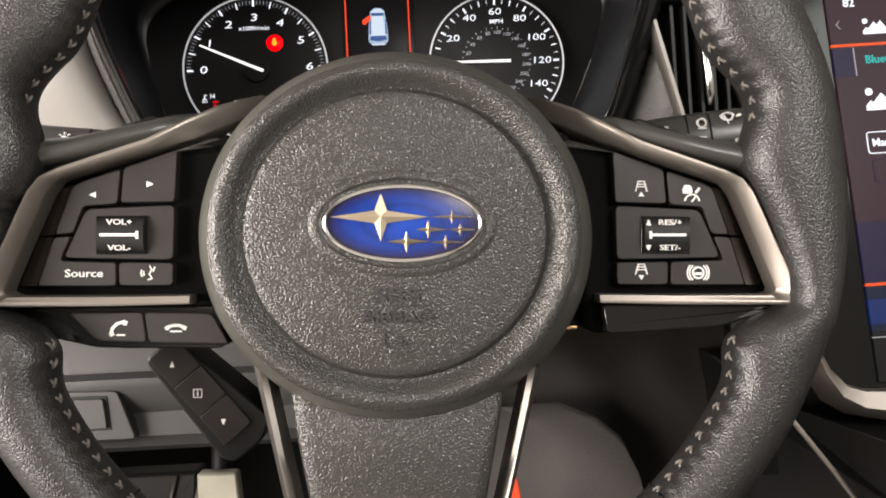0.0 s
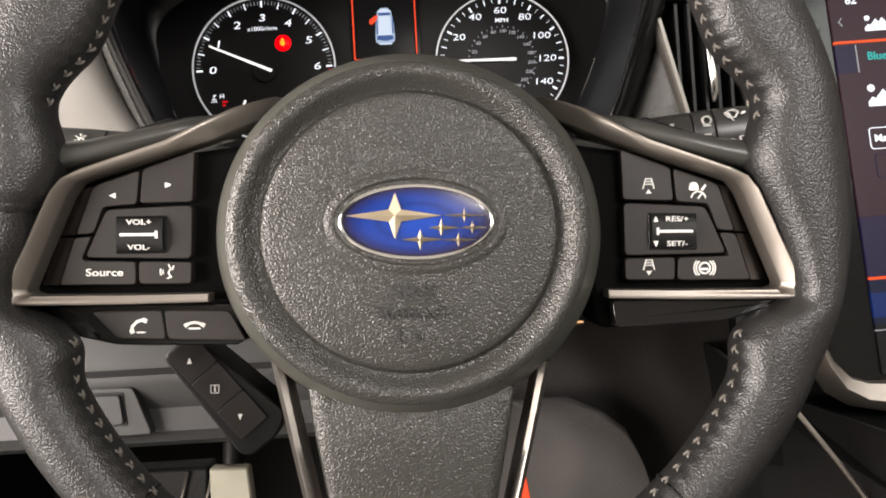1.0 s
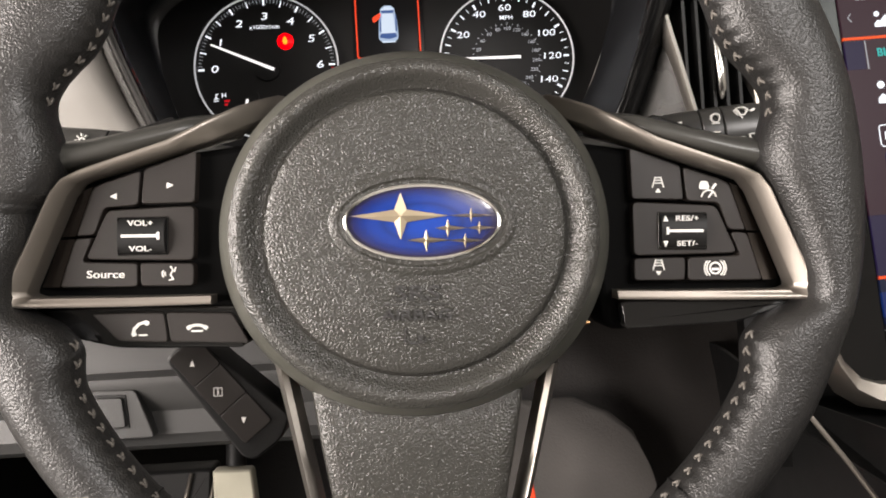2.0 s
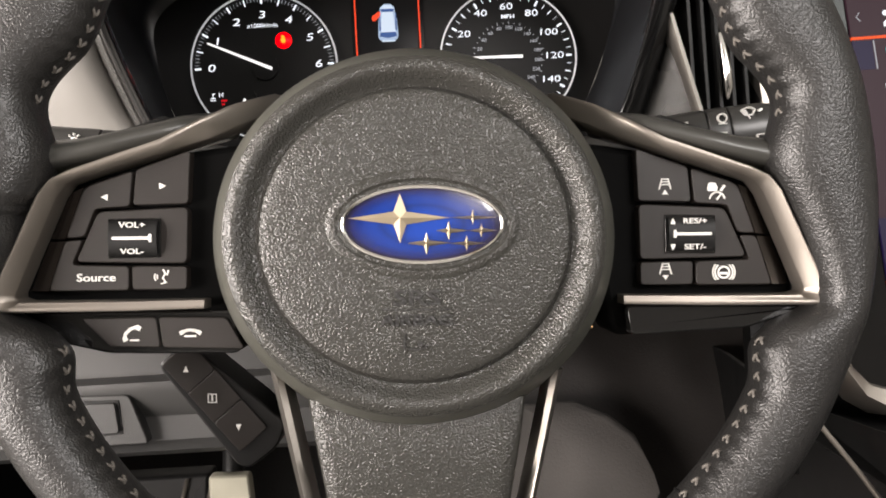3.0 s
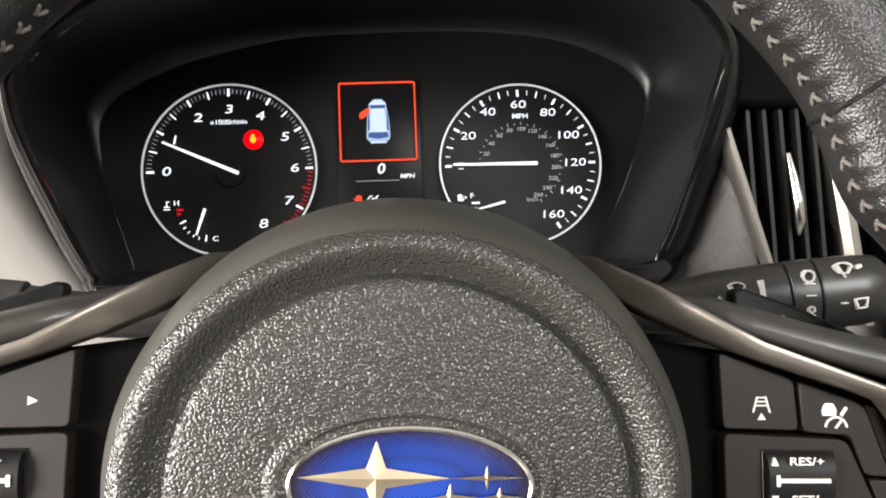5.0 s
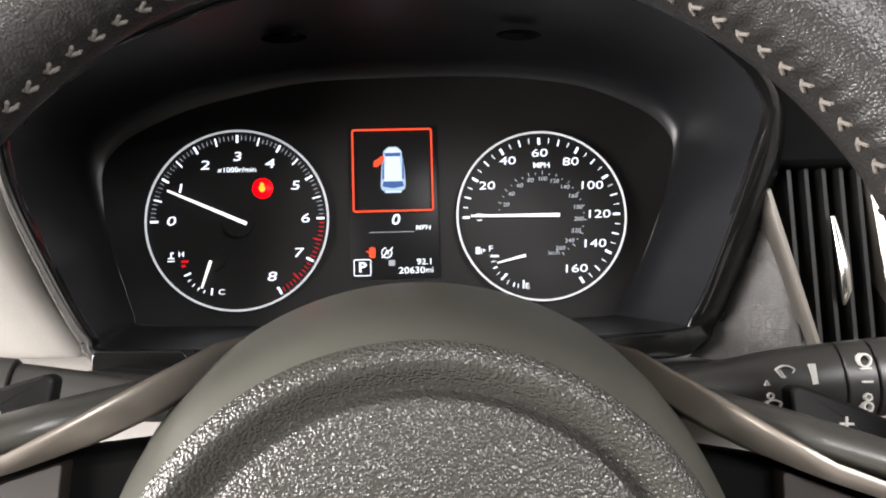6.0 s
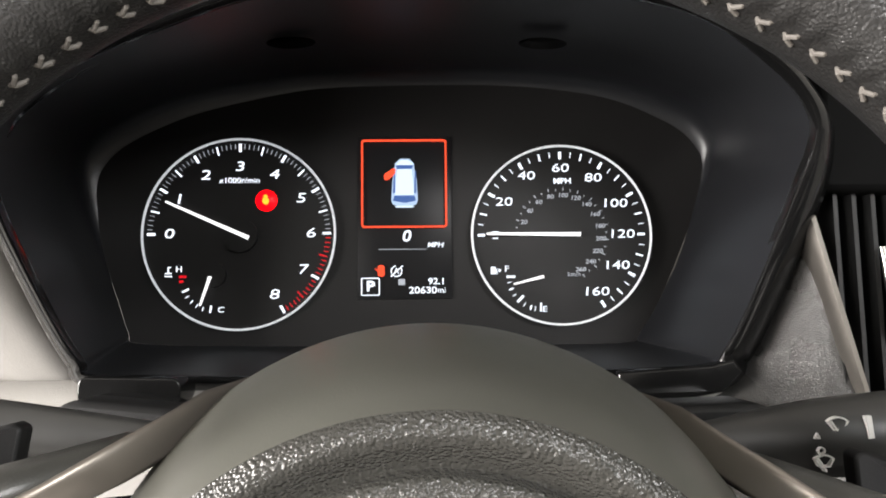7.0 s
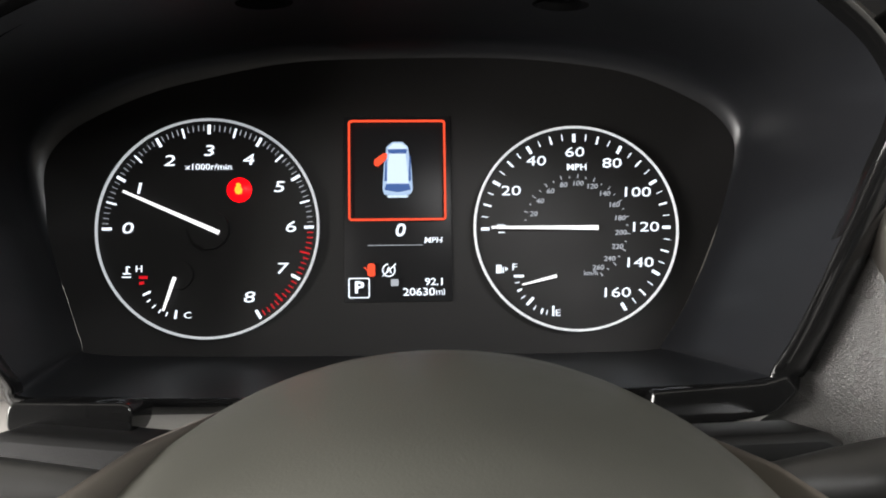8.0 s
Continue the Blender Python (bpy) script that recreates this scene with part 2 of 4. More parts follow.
    return join(*[bar((a[0] + b[0]) / 2, (a[1] + b[1]) / 2, math.dist(a, b) + width * 0.8, width, math.atan2(b[1] - a[1], b[0] - a[0]), y0, y1) for a, b in zip(pts, pts[1:])])


def arc(cx, cz, r, a0, a1, n=12, az=1.0):
    return [(cx + r * math.cos(radians(a0 + (a1 - a0) * k / n)), cz + r * az * math.sin(radians(a0 + (a1 - a0) * k / n))) for k in range(n + 1)]


# ---- the steering wheel, turned slightly clockwise ----
wheel = thing("steering_wheel", "black leather steering wheel with grey stitching and satin spoke trim", "steering wheel", local=pose(0, 0, 0, 0, 2.6, 0))
WX, WZ, ROUT = -0.0025, 0.0087, 0.1795
GRIP = [(-90, 0.156), (-55, 0.1545), (-43, 0.152), (-28, 0.1495), (-23, 0.1425), (-18, 0.148), (-15.5, 0.158), (-13.5, 0.160), (-10, 0.1555), (-5, 0.149), (0, 0.143), (4, 0.1388), (7, 0.138), (10, 0.140),
        (15, 0.1470), (18, 0.1465), (21, 0.1435), (25, 0.1390), (29, 0.1385), (34, 0.1412), (40, 0.1442), (50, 0.1468), (60, 0.1485), (75, 0.1495), (90, 0.1495)]
GRIP = [(-180 - a, r) for a, r in GRIP[::-1] if -90 < a < 0] + GRIP
GRIP += [(180 - a, r) for a, r in GRIP[::-1] if 0 <= a < 90]
GRIP.sort()


def grip_inner(a):
    a = (a + 180) % 360 - 180
    return float(np.interp(a, [g[0] for g in GRIP], [g[1] for g in GRIP]))


STITCH = 2.553


def stitched(a):
    """Whether the leather is sewn at this angle round the wheel."""
    b = (a + 180) % 360 - 180
    return 0.0 if (-21 < b < 13 or abs(b) > 167 or -180 < b < -159) else 1.0


def rim_point(a, s):
    """A point on the leather rim at the angle a round the wheel and s round the grip, in degrees."""
    r0 = sum(grip_inner(a + d) for d in (-1.2, 0, 1.2)) / 3
    half, mid = (ROUT - r0) / 2, (ROUT + r0) / 2
    c, e = math.cos(radians(s)), math.sin(radians(s))
    c, e = math.copysign(abs(c) ** 0.85, c), math.copysign(abs(e) ** 0.9, e)
    # the leather gathers in small folds at every stitch
    fold = 0.0004 * math.exp(-((s - 157) / 12) ** 2) * math.cos(2 * math.pi * a / STITCH) * stitched(a)
    fold -= 0.0008 * math.exp(-((s - 171) / 6) ** 2) * stitched(a)
    r, y = mid + (half + fold) * c, 0.012 - (0.0165 + fold) * e
    return Vector((WX + r * math.cos(radians(a)), y, WZ + r * math.sin(radians(a))))


part("rim", rings([[rim_point(a, s) for s in range(0, 360, 8)] for a in np.linspace(0, 360, 847)], cap=(False, False)), LEATHER, wheel, "black grained leather rim", smooth=80)
for a in (37, 143, -48, -132):
    seam = [rim_point(a, s) + (rim_point(a, s) - rim_point(a, s + 180)) * 0.003 for s in range(0, 372, 12)]
    part("grip_seam", rod(seam, 0.0006, 6), BLACK, wheel)

# chevron stitches along the inner edge of the leather
leg = lambda d: rod([(-0.0032, 0.0006, 0.0027 * d), (-0.0018, -0.0009, 0.0015 * d), (-0.0002, -0.0009, 0.0003 * d), (0.0008, 0.0002, 0)], 0.0006, 7, taper=[0.0004, 0.00062, 0.0006, 0.0004])
st = join(leg(1), leg(-1))
st_mesh = bpy.data.meshes.new("stitch")
st.to_mesh(st_mesh)
st.free()
st_mesh.materials.append(THREAD)
for k in range(141):
    a = (k + 0.5) * STITCH
    if stitched(a):
        p, q, in2 = rim_point(a, 171), rim_point(a + 0.5, 171), rim_point(a, 150)
        along, across = (q - p).normalized(), (in2 - p).normalized()
        out = across.cross(along).normalized()
        if out.dot(p - rim_point(a, 0)) < 0:
            out = -out
        m = Matrix((along, -out, across)).transposed().to_4x4()
        m.translation = p
        ob = attach("stitch", st_mesh, wheel)
        ob.matrix_basis = m @ pose(0, 0, 0, 0, random.uniform(-8, 8), random.uniform(-6, 6))

# hub with a raised round ridge and a shallow groove
HUBX, HUBZ = -0.0025, -0.0048
PROFILE = [(0.0568, -0.0060), (0.0574, -0.0044), (0.0582, -0.0036), (0.0592, -0.0039), (0.0608, -0.0052), (0.0628, -0.0070), (0.0648, -0.0084), (0.0672, -0.0084), (0.0700, -0.0060)]
SIDE = [(0.0700, -0.0060), (0.0735, 0.001), (0.0775, 0.012), (0.0815, 0.028), (0.0845, 0.042), (0.0868, 0.056), (0.0872, 0.068), (0.0850, 0.078), (0.078, 0.084)]


def hub_loop(r, y, n=128):
    return [(HUBX + r * math.cos(2 * math.pi * k / n), y, HUBZ + 0.0032 * (1 - r / 0.087) + r * (0.93 + 0.015 * min(1, r / 0.087)) * math.sin(2 * math.pi * k / n)) for k in range(n)]


def dish(r):
    """How far the pad stands towards the driver at a distance from its middle."""
    return -0.0085 + 0.0018 * (r / 0.056) ** 4


pad_loops = [hub_loop(r, dish(r)) for r in (0.0001, 0.01, 0.02, 0.03, 0.04, 0.048, 0.053, 0.0558)] + [hub_loop(r, y) for r, y in PROFILE]
airbag = part("airbag_cover", rings(pad_loops, cap=(True, False)), VINYL, wheel, "grained charcoal vinyl airbag cover with round ridge", smooth=60)
part("hub_side", rings([hub_loop(r, y) for r, y in SIDE], cap=(False, True)), VINYL_SIDE, wheel, smooth=60)

# oval badge in a shallow recess
BX, BZ, BA, BB = 0.0002, 0.0, 0.0297, 0.0146
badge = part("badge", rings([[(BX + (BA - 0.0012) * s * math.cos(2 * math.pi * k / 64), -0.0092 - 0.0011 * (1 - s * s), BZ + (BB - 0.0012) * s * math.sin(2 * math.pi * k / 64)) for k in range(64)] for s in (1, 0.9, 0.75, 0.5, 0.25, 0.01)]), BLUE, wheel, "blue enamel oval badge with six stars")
loops = []
for k in range(64):
    a = 2 * math.pi * k / 64
    loops.append([(BX + (BA - 0.0009 + 0.0008 * math.cos(b)) * math.cos(a), -0.009 - 0.0013 * math.sin(b), BZ + (BB - 0.0009 + 0.0008 * math.cos(b)) * math.sin(a)) for b in np.linspace(0, 2 * math.pi, 9)[:-1]])
part("badge_rim", rings(loops + [loops[0]], cap=(False, False)), CHROME, badge, "chrome oval rim")
loops = [[(BX + (BA + g) * math.cos(2 * math.pi * k / 64), y, BZ + (BB + g) * math.sin(2 * math.pi * k / 64)) for k in range(64)] for g, y in ((-0.001, -0.0078), (0.0008, -0.0080), (0.0022, -0.0094), (0.0036, -0.0095), (0.0056, -0.0083))]
part("badge_surround", rings(loops, cap=(False, False)), VINYL, airbag)


def star(cx, cz, l, r, u, d, core):
    """A four-pointed star with a raised middle."""
    bm = bmesh.new()
    top = bm.verts.new((cx, -0.0121, cz))
    tips = [(r, 0), (core, core), (0, u), (-core, core), (-l, 0), (-core, -core), (0, -d), (core, -core)]
    ring = [bm.verts.new((cx + x, -0.0103 - 0.0009 * (1 - min(1, math.hypot(cx + x - BX, (cz + z - BZ) * 2) / BA) ** 2), cz + z)) for x, z in tips]
    for i in range(8):
        bm.faces.new((top, ring[i], ring[(i + 1) % 8]))
    return bm


K = 0.0297 / 437
for px, pz, l, r, u, d, core in ((415, 248, 275, 260, 128, 132, 34), (800, 248, 130, 130, 44, 40, 9), (672, 316, 70, 110, 52, 50, 12), (845, 316, 70, 85, 36, 36, 10), (555, 381, 105, 130, 58, 62, 14), (767, 384, 95, 105, 42, 42, 10)):
    part("star", star(BX + (px - 535) * K, BZ + (282 - pz) * K, l * K, r * K, u * K, d * K, core * K), GOLD, badge, "pale metal star", smooth=0)

# moulded airbag words
lettering("airbag_mark", "SRS", 0.0078, -0.0022, -0.00845, -0.0268, LEATHER, airbag, wide=1.5, bold=0.00012, depth=0.0006)
lettering("airbag_mark", "AIRBAG", 0.0056, -0.0022, -0.00845, -0.0348, LEATHER, airbag, wide=1.35, bold=0.00008, depth=0.0006)
part("airbag_mark_line", bar(-0.0022, -0.0307, 0.025, 0.0004, 0, -0.0088, -0.0080), LEATHER, airbag)
part("seat_mark", join(bar(-0.0068, -0.0425, 0.0058, 0.0005, 1.5, -0.0088, -0.0078), path_line([(-0.0052, -0.0452), (-0.0022, -0.0452), (0.0008, -0.0448), (0.0012, -0.0435)], 0.0005, -0.0088, -0.0078), disc(-0.001, -0.0432, 0.001, -0.0088, -0.0078, 12)), LEATHER, airbag)


def mirror(pts):
    return [(2 * WX - x, z) for x, z in pts][::-1]


# spokes: a dark housing, a soft upper bar and a satin frame round the switches
def spoke(side):
    flip = (lambda pts: pts) if side > 0 else mirror
    one = lambda x: x if side > 0 else 2 * WX - x
    body = [(0.064, 0.0340), (0.1, 0.0290), (0.150, 0.0250), (0.152, -0.0310), (0.126, -0.0420), (0.076, -0.0450)] if side > 0 else [(0.064, 0.0340), (0.1, 0.0290), (0.150, 0.0250), (0.157, -0.0350), (0.136, -0.0455), (0.112, -0.0500), (0.066, -0.0500)]
    base = part("spoke", slab(flip(body), 0.0245, 0.05, 0.006, 0.003), DEEP, wheel, "black spoke housing")
    low = [(0.080, -0.0318), (0.150, -0.0322), (0.1525, -0.0335), (0.128, -0.0412), (0.082, -0.0435)] if side > 0 else [(0.069, -0.0325), (0.132, -0.0325), (0.1560, -0.0330), (0.1540, -0.0365), (0.140, -0.0440), (0.118, -0.0490), (0.067, -0.0495)]
    part("spoke_underside", slab(flip(low), 0.0150 if side > 0 else 0.0212, 0.03, 0.003, 0.0008), GLOSS, base, "gloss black lower spoke edge")
    # soft bar over the frame, thick at the rim and thin at the hub
    loops = []
    for t in (0.15, *np.linspace(0.165, 1, 15)):
        x = 0.058 + t * 0.090
        zt = 0.0470 - 0.0125 * t - 0.006 * t * t + (0.006 * max(0, t - 0.75) * 4) * 0.6 + 0.008 * max(0, 0.6 - t)
        zb = 0.0428 - 0.0235 * t
        yf, yb = 0.0225 - 0.0135 * min(1, t * 1.6) + 0.075 * max(0, 0.34 - t), 0.048
        if t < 0.16:  # the rounded end towards the hub
            zt, zb, yf = zt - 0.003, zb + 0.003, yf + 0.008
        mid = (zt + zb) / 2
        loops.append([(one(x), y, z) for y, z in ((yf + 0.004, zb), (yf, zb + (zt - zb) * 0.25), (yf - 0.0005, mid), (yf + 0.002, zt - (zt - zb) * 0.15), (yf + 0.009, zt + 0.001), (yb, zt), (yb, zb))])
    part("spoke_bar", rings(loops), SPOKE_SKIN, wheel, "smooth black leather-covered upper spoke bar", smooth=70)
    # satin frame
    outer = [(0.0510, 0.0610), (0.0580, 0.0585), (0.0637, 0.0536), (0.0707, 0.0487), (0.0810, 0.0418), (0.095, 0.0338), (0.128, 0.0222), (0.1345, 0.0185), (0.1385, 0.0130), (0.1480, -0.0080), (0.1560, -0.0245), (0.1572, -0.0285), (0.1545, -0.0312), (0.150, -0.0316), (0.110, -0.0316), (0.079, -0.0312)]
    inner = [(0.0490, 0.0560), (0.0550, 0.0520), (0.0603, 0.0457), (0.0675, 0.0405), (0.0790, 0.0345), (0.094, 0.0290), (0.124, 0.0196), (0.1300, 0.0172), (0.1335, 0.0122), (0.1422, -0.0085), (0.1488, -0.0250), (0.1486, -0.0265), (0.1465, -0.0274), (0.1455, -0.0277), (0.110, -0.0279), (0.079, -0.0277)]
    loops = []
    for i, (o, q) in enumerate(zip(outer, inner)):
        wide = math.dist(o, q) > 0.0062 or 7 <= i <= 12
        hy = [0.075, 0.050, 0.034, 0.022, 0.0135, 0.0098, 0.0075, 0.006, 0.005, 0.0045, 0.004, 0.004, 0.0045, 0.005, 0.009, 0.013][i]
        lo = hy + (0.0008 if i > 12 else 0.0004 if i < 4 else 0.0055 if wide else 0.003)
        mix = lambda k: (one(o[0] + (q[0] - o[0]) * k), o[1] + (q[1] - o[1]) * k)
        pts = [(0.0, hy + 0.014), (0.0, hy + 0.0012), (0.06, hy + 0.0003), (0.16 if wide else 0.3, hy), (0.28 if wide else 0.55, hy + 0.0004), (0.94, lo), (1.0, lo + 0.001), (1.0, hy + 0.016)]
        loops.append([(mix(k)[0], y, mix(k)[1]) for k, y in pts])
    part("spoke_trim", rings(loops), SATIN, wheel, "satin silver spoke trim", smooth=50)
    return base


def icon(parent, bm, label=""):
    return part("switch_mark", bm, PRINT, parent, label, smooth=0)


def switch(name, pts, side, front=0.0185, label="", r=0.0018, material=None):
    return part(name, slab(pts if side > 0 else mirror(pts), front, 0.028, r, 0.0004, 4), material or BUTTON, wheel, label)


YI = 0.0182
right_spoke, left_spoke = spoke(1), spoke(-1)
B1 = [(0.0852, 0.0305), (0.1063, 0.0230), (0.1076, 0.0090), (0.0862, 0.0095)]
B2 = [(0.1075, 0.0226), (0.1235, 0.0172), (0.1266, 0.0154), (0.1334, -0.0037), (0.1262, -0.0032), (0.1222, 0.0077), (0.1088, 0.0086)]
B3 = [(0.0863, 0.0083), (0.1210, 0.0066), (0.1298, -0.0130), (0.0868, -0.0138)]
B4 = [(0.0868, -0.0149), (0.1082, -0.0146), (0.1080, -0.0240), (0.0870, -0.0240)]
B5 = [(0.1270, -0.0042), (0.1338, -0.0047), (0.1401, -0.0242), (0.1093, -0.0242), (0.1093, -0.0147), (0.1312, -0.0141)]


def chamfer(name, line, side):
    """The sloping outer end of a switch."""
    one = lambda x: x if side > 0 else 2 * WX - x
    (a0, a1), (b0, b1) = line
    q = [(a0, YI + 0.0004), (b0, YI + 0.0052), (b1, YI + 0.0052), (a1, YI + 0.0004)]
    front = [(one(p[0]), y, p[1]) for p, y in q]
    back = [(x, 0.029, z) for x, y, z in front]
    return part(name, rings([back, front]), SWITCH_END, wheel, smooth=30)


SWITCH_END = shader("smooth_switch_end", (0.012, 0.0095, 0.008), 0.26, blotch=0.01, smear=0.02)
for side in (1, -1):
    one = (lambda x: x) if side > 0 else (lambda x: 2 * WX - x)
    s1 = switch("distance_switch" if side > 0 else "next_switch", B1, side)
    s2 = switch("cruise_switch" if side > 0 else "previous_switch", B2, side)
    s3 = switch("rocker_surround", B3, side, r=0.0026)
    s4 = switch("distance_switch" if side > 0 else "voice_switch", B4, side)
    s5 = switch("lane_switch" if side > 0 else "source_switch", B5, side)
    chamfer("switch_end", (((0.1266, 0.0160), (0.1336, -0.0037)), ((0.1342, 0.0138), (0.1414, -0.0039))), side)
    chamfer("switch_end", (((0.1340, -0.0048), (0.1403, -0.0241)), ((0.1418, -0.0050), (0.1490, -0.0243))), side)
    # recessed rocker with a knurled roller
    well = part("rocker", slab([(one(x), z) for x, z in ((0.0966, 0.0040), (0.1170, 0.0037), (0.1170, -0.0116), (0.0968, -0.0114))], 0.0178, 0.024, 0.0006, 0.0003), GLOSS, wheel, "black rocker with a bright centre line")
    loops = []
    for x in (0.0976, 0.1160):
        loops.append([(one(x), 0.0183 - 0.0034 * math.cos(b), -0.0038 + 0.0070 * math.sin(b)) for b in np.linspace(-1.35, 1.35, 12)] + [(one(x), 0.0195, 0.0)])
    part("roller", rings(loops), BLACK, well)
    part("roller_line", bar(one(0.1068), -0.0038, 0.0150, 0.0011, 0, 0.0145, 0.0155), PRINT, well, "bright line")
    part("roller_end", bar(one(0.0998), -0.0038, 0.0010, 0.0030, 0, 0.0144, 0.0155), PRINT, well)
    for words, z, turn in (((("RES/+", "SET/-")[0], 0.0012, 0) if side > 0 else ("VOL+", 0.0012, 0)), (("SET/-", -0.0090, 0) if side > 0 else ("VOL-", -0.0090, 0))):
        lettering("switch_words", words, 0.0030, one(0.1068) + (0.0011 if side > 0 else 0), 0.0150, z, PRINT, well, wide=1.35, bold=0.00002)
    if side > 0:
        for z, d in ((0.0012, 1), (-0.0090, -1)):
            part("switch_mark", rings([[(0.0991 + x, y, z + d * k) for x, k in ((-0.0010, -0.0011), (0.0010, -0.0011), (0, 0.0012))] for y in (0.0162, 0.0149)]), PRINT, well, smooth=0)
        # distance marks: a road narrowing upwards and a small arrow
        for s, cz, d in ((s1, 0.0148, 1), (s4, -0.0190, -1)):
            up = 0.0008
            icon(s, join(path_line([(0.0947, cz - 0.0014 + up), (0.0958, cz + 0.0026 + up)], 0.0005, YI, YI + 0.001), path_line([(0.0993, cz - 0.0014 + up), (0.0982, cz + 0.0026 + up)], 0.0005, YI, YI + 0.001), *[bar(0.0970, cz + up + h, w, 0.0004, 0, YI, YI + 0.001) for h, w in ((0.0025, 0.0024), (0.0014, 0.0028), (0.0003, 0.0034))],
                         rings([[(0.0970 + x, y, cz - 0.0020 + d * k) for x, k in ((-0.0012, -0.0008), (0.0012, -0.0008), (0, 0.0011))] for y in (YI + 0.001, YI)])))
        # cruise mark: a small car over a dial
        icon(s2, join(slab([(0.1140, 0.0148), (0.1148, 0.0166), (0.1172, 0.0166), (0.1182, 0.0148), (0.1180, 0.0132), (0.1142, 0.0132)], YI, YI + 0.001, 0.0004, 0.0001), path_line(arc(0.1180, 0.0098, 0.0030, 10, 170), 0.0006, YI, YI + 0.001), path_line([(0.1180, 0.0100), (0.1194, 0.0118)], 0.0006, YI, YI + 0.001), path_line([(0.1196, 0.0136), (0.1208, 0.0152)], 0.0009, YI, YI + 0.001)))
        # lane mark: a wheel between brackets
        icon(s5, join(ring_band(0.1205, -0.0192, 0.0019, 0.0026, YI, YI + 0.001, 24), bar(0.1205, -0.0196, 0.0030, 0.0010, 0, YI, YI + 0.001), path_line(arc(0.1205, -0.0192, 0.0036, 130, 230, 6), 0.0006, YI, YI + 0.001), path_line(arc(0.1205, -0.0192, 0.0036, -50, 50, 6), 0.0006, YI, YI + 0.001), path_line(arc(0.1205, -0.0192, 0.0045, 140, 220, 6), 0.0005, YI, YI + 0.001), path_line(arc(0.1205, -0.0192, 0.0045, -40, 40, 6), 0.0005, YI, YI + 0.001)))
    else:
        tri = lambda cx, cz, d: rings([[(cx + d * x, y, cz + z) for x, z in ((-0.0012, -0.0012), (-0.0012, 0.0012), (0.0014, 0))] for y in (YI + 0.001, YI)])
        icon(s2, tri(one(0.1184), 0.0122, -1))
        icon(s1, tri(one(0.0960), 0.0165, 1))
        lettering("switch_words", "Source", 0.0043, one(0.1218), YI, -0.0192, PRINT, s5, wide=1.25, bold=0.00003)
        vx, vz = one(0.0972), -0.0190
        icon(s4, join(path_line([(vx + 0.0006, vz - 0.0026), (vx + 0.0022, vz - 0.0022), (vx + 0.0010, vz - 0.0004), (vx + 0.0020, vz + 0.0014), (vx + 0.0012, vz + 0.0028)], 0.0005, YI, YI + 0.001), path_line(arc(vx, vz, 0.0012, 150, 215, 4), 0.0005, YI, YI + 0.001), path_line(arc(vx, vz, 0.0022, 150, 215, 4), 0.0005, YI, YI + 0.001), path_line([(vx + 0.0026, vz + 0.0008), (vx + 0.0032, vz + 0.0024)], 0.0005, YI, YI + 0.001)))

# telephone switches under the left spoke frame
lower_l = [(-0.1335, -0.0350), (-0.1225, -0.0462), (-0.1028, -0.0468), (-0.1045, -0.0347)]
lower_r = [(-0.1036, -0.0347), (-0.1019, -0.0468), (-0.0700, -0.0476), (-0.0770, -0.0352)]
for pts, kind_of in ((lower_l, "answer_switch"), (lower_r, "hang_up_switch")):
    s = part(kind_of, slab(pts, 0.0200, 0.03, 0.0018, 0.0004), BUTTON, wheel)
    cx = sum(p[0] for p in pts) / 4 + (0.002 if kind_of == "answer_switch" else -0.003)
    yy = 0.0197
    if kind_of == "answer_switch":
        icon(s, join(path_line([(cx - 0.0030, -0.0432), (cx - 0.0024, -0.0412), (cx - 0.0006, -0.0394), (cx + 0.0022, -0.0384)], 0.0012, yy, yy + 0.001), bar(cx - 0.0026, -0.0434, 0.0018, 0.0016, 0.4, yy, yy + 0.001), bar(cx + 0.0026, -0.0390, 0.0018, 0.0016, 1.2, yy, yy + 0.001), bar(cx + 0.0010, -0.0438, 0.0034, 0.0006, 0, yy, yy + 0.001)))
    else:
        icon(s, join(path_line(arc(cx, -0.0424, 0.0040, 30, 150, 8, 0.6), 0.0011, yy, yy + 0.001), bar(cx - 0.0034, -0.0410, 0.0016, 0.0016, 0.5, yy, yy + 0.001), bar(cx + 0.0034, -0.0410, 0.0016, 0.0016, -0.5, yy, yy + 0.001), bar(cx, -0.0424, 0.0046, 0.0006, 0, yy, yy + 0.001)))

# lower spoke with two satin strips
loops = []
for t in np.linspace(0, 1, 14):
    z = -0.066 - 0.088 * t
    w0, w1 = -0.0440 + 0.0145 * min(1, t * 1.15), 0.0395 - 0.0125 * min(1, t * 1.15)
    yf = 0.0085 - 0.0045 * math.sin(min(1, t * 4) * math.pi / 2) + 0.004 * t
    loops.append([(x, y, z) for x, y in ((w0, yf + 0.02), (w0, yf + 0.002), (w0 + 0.0012, yf + 0.0004), (w0 + 0.006, yf), ((w0 + w1) / 2, yf - 0.0006), (w1 - 0.006, yf), (w1 - 0.0012, yf + 0.0004), (w1, yf + 0.002), (w1, yf + 0.02))])
part("lower_spoke", rings(loops), VINYL, wheel, "grained black lower spoke", smooth=60)
for o0, o1, i0, i1 in (((-0.0600, -0.0560), (-0.0375, -0.150), (-0.0530, -0.0620), (-0.0325, -0.150)), ((0.0556, -0.0570), (0.0340, -0.150), (0.0490, -0.0630), (0.0290, -0.150))):
    loops = []
    for t in np.linspace(0, 1, 12):
        o = [o0[k] + (o1[k] - o0[k]) * t for k in (0, 1)]
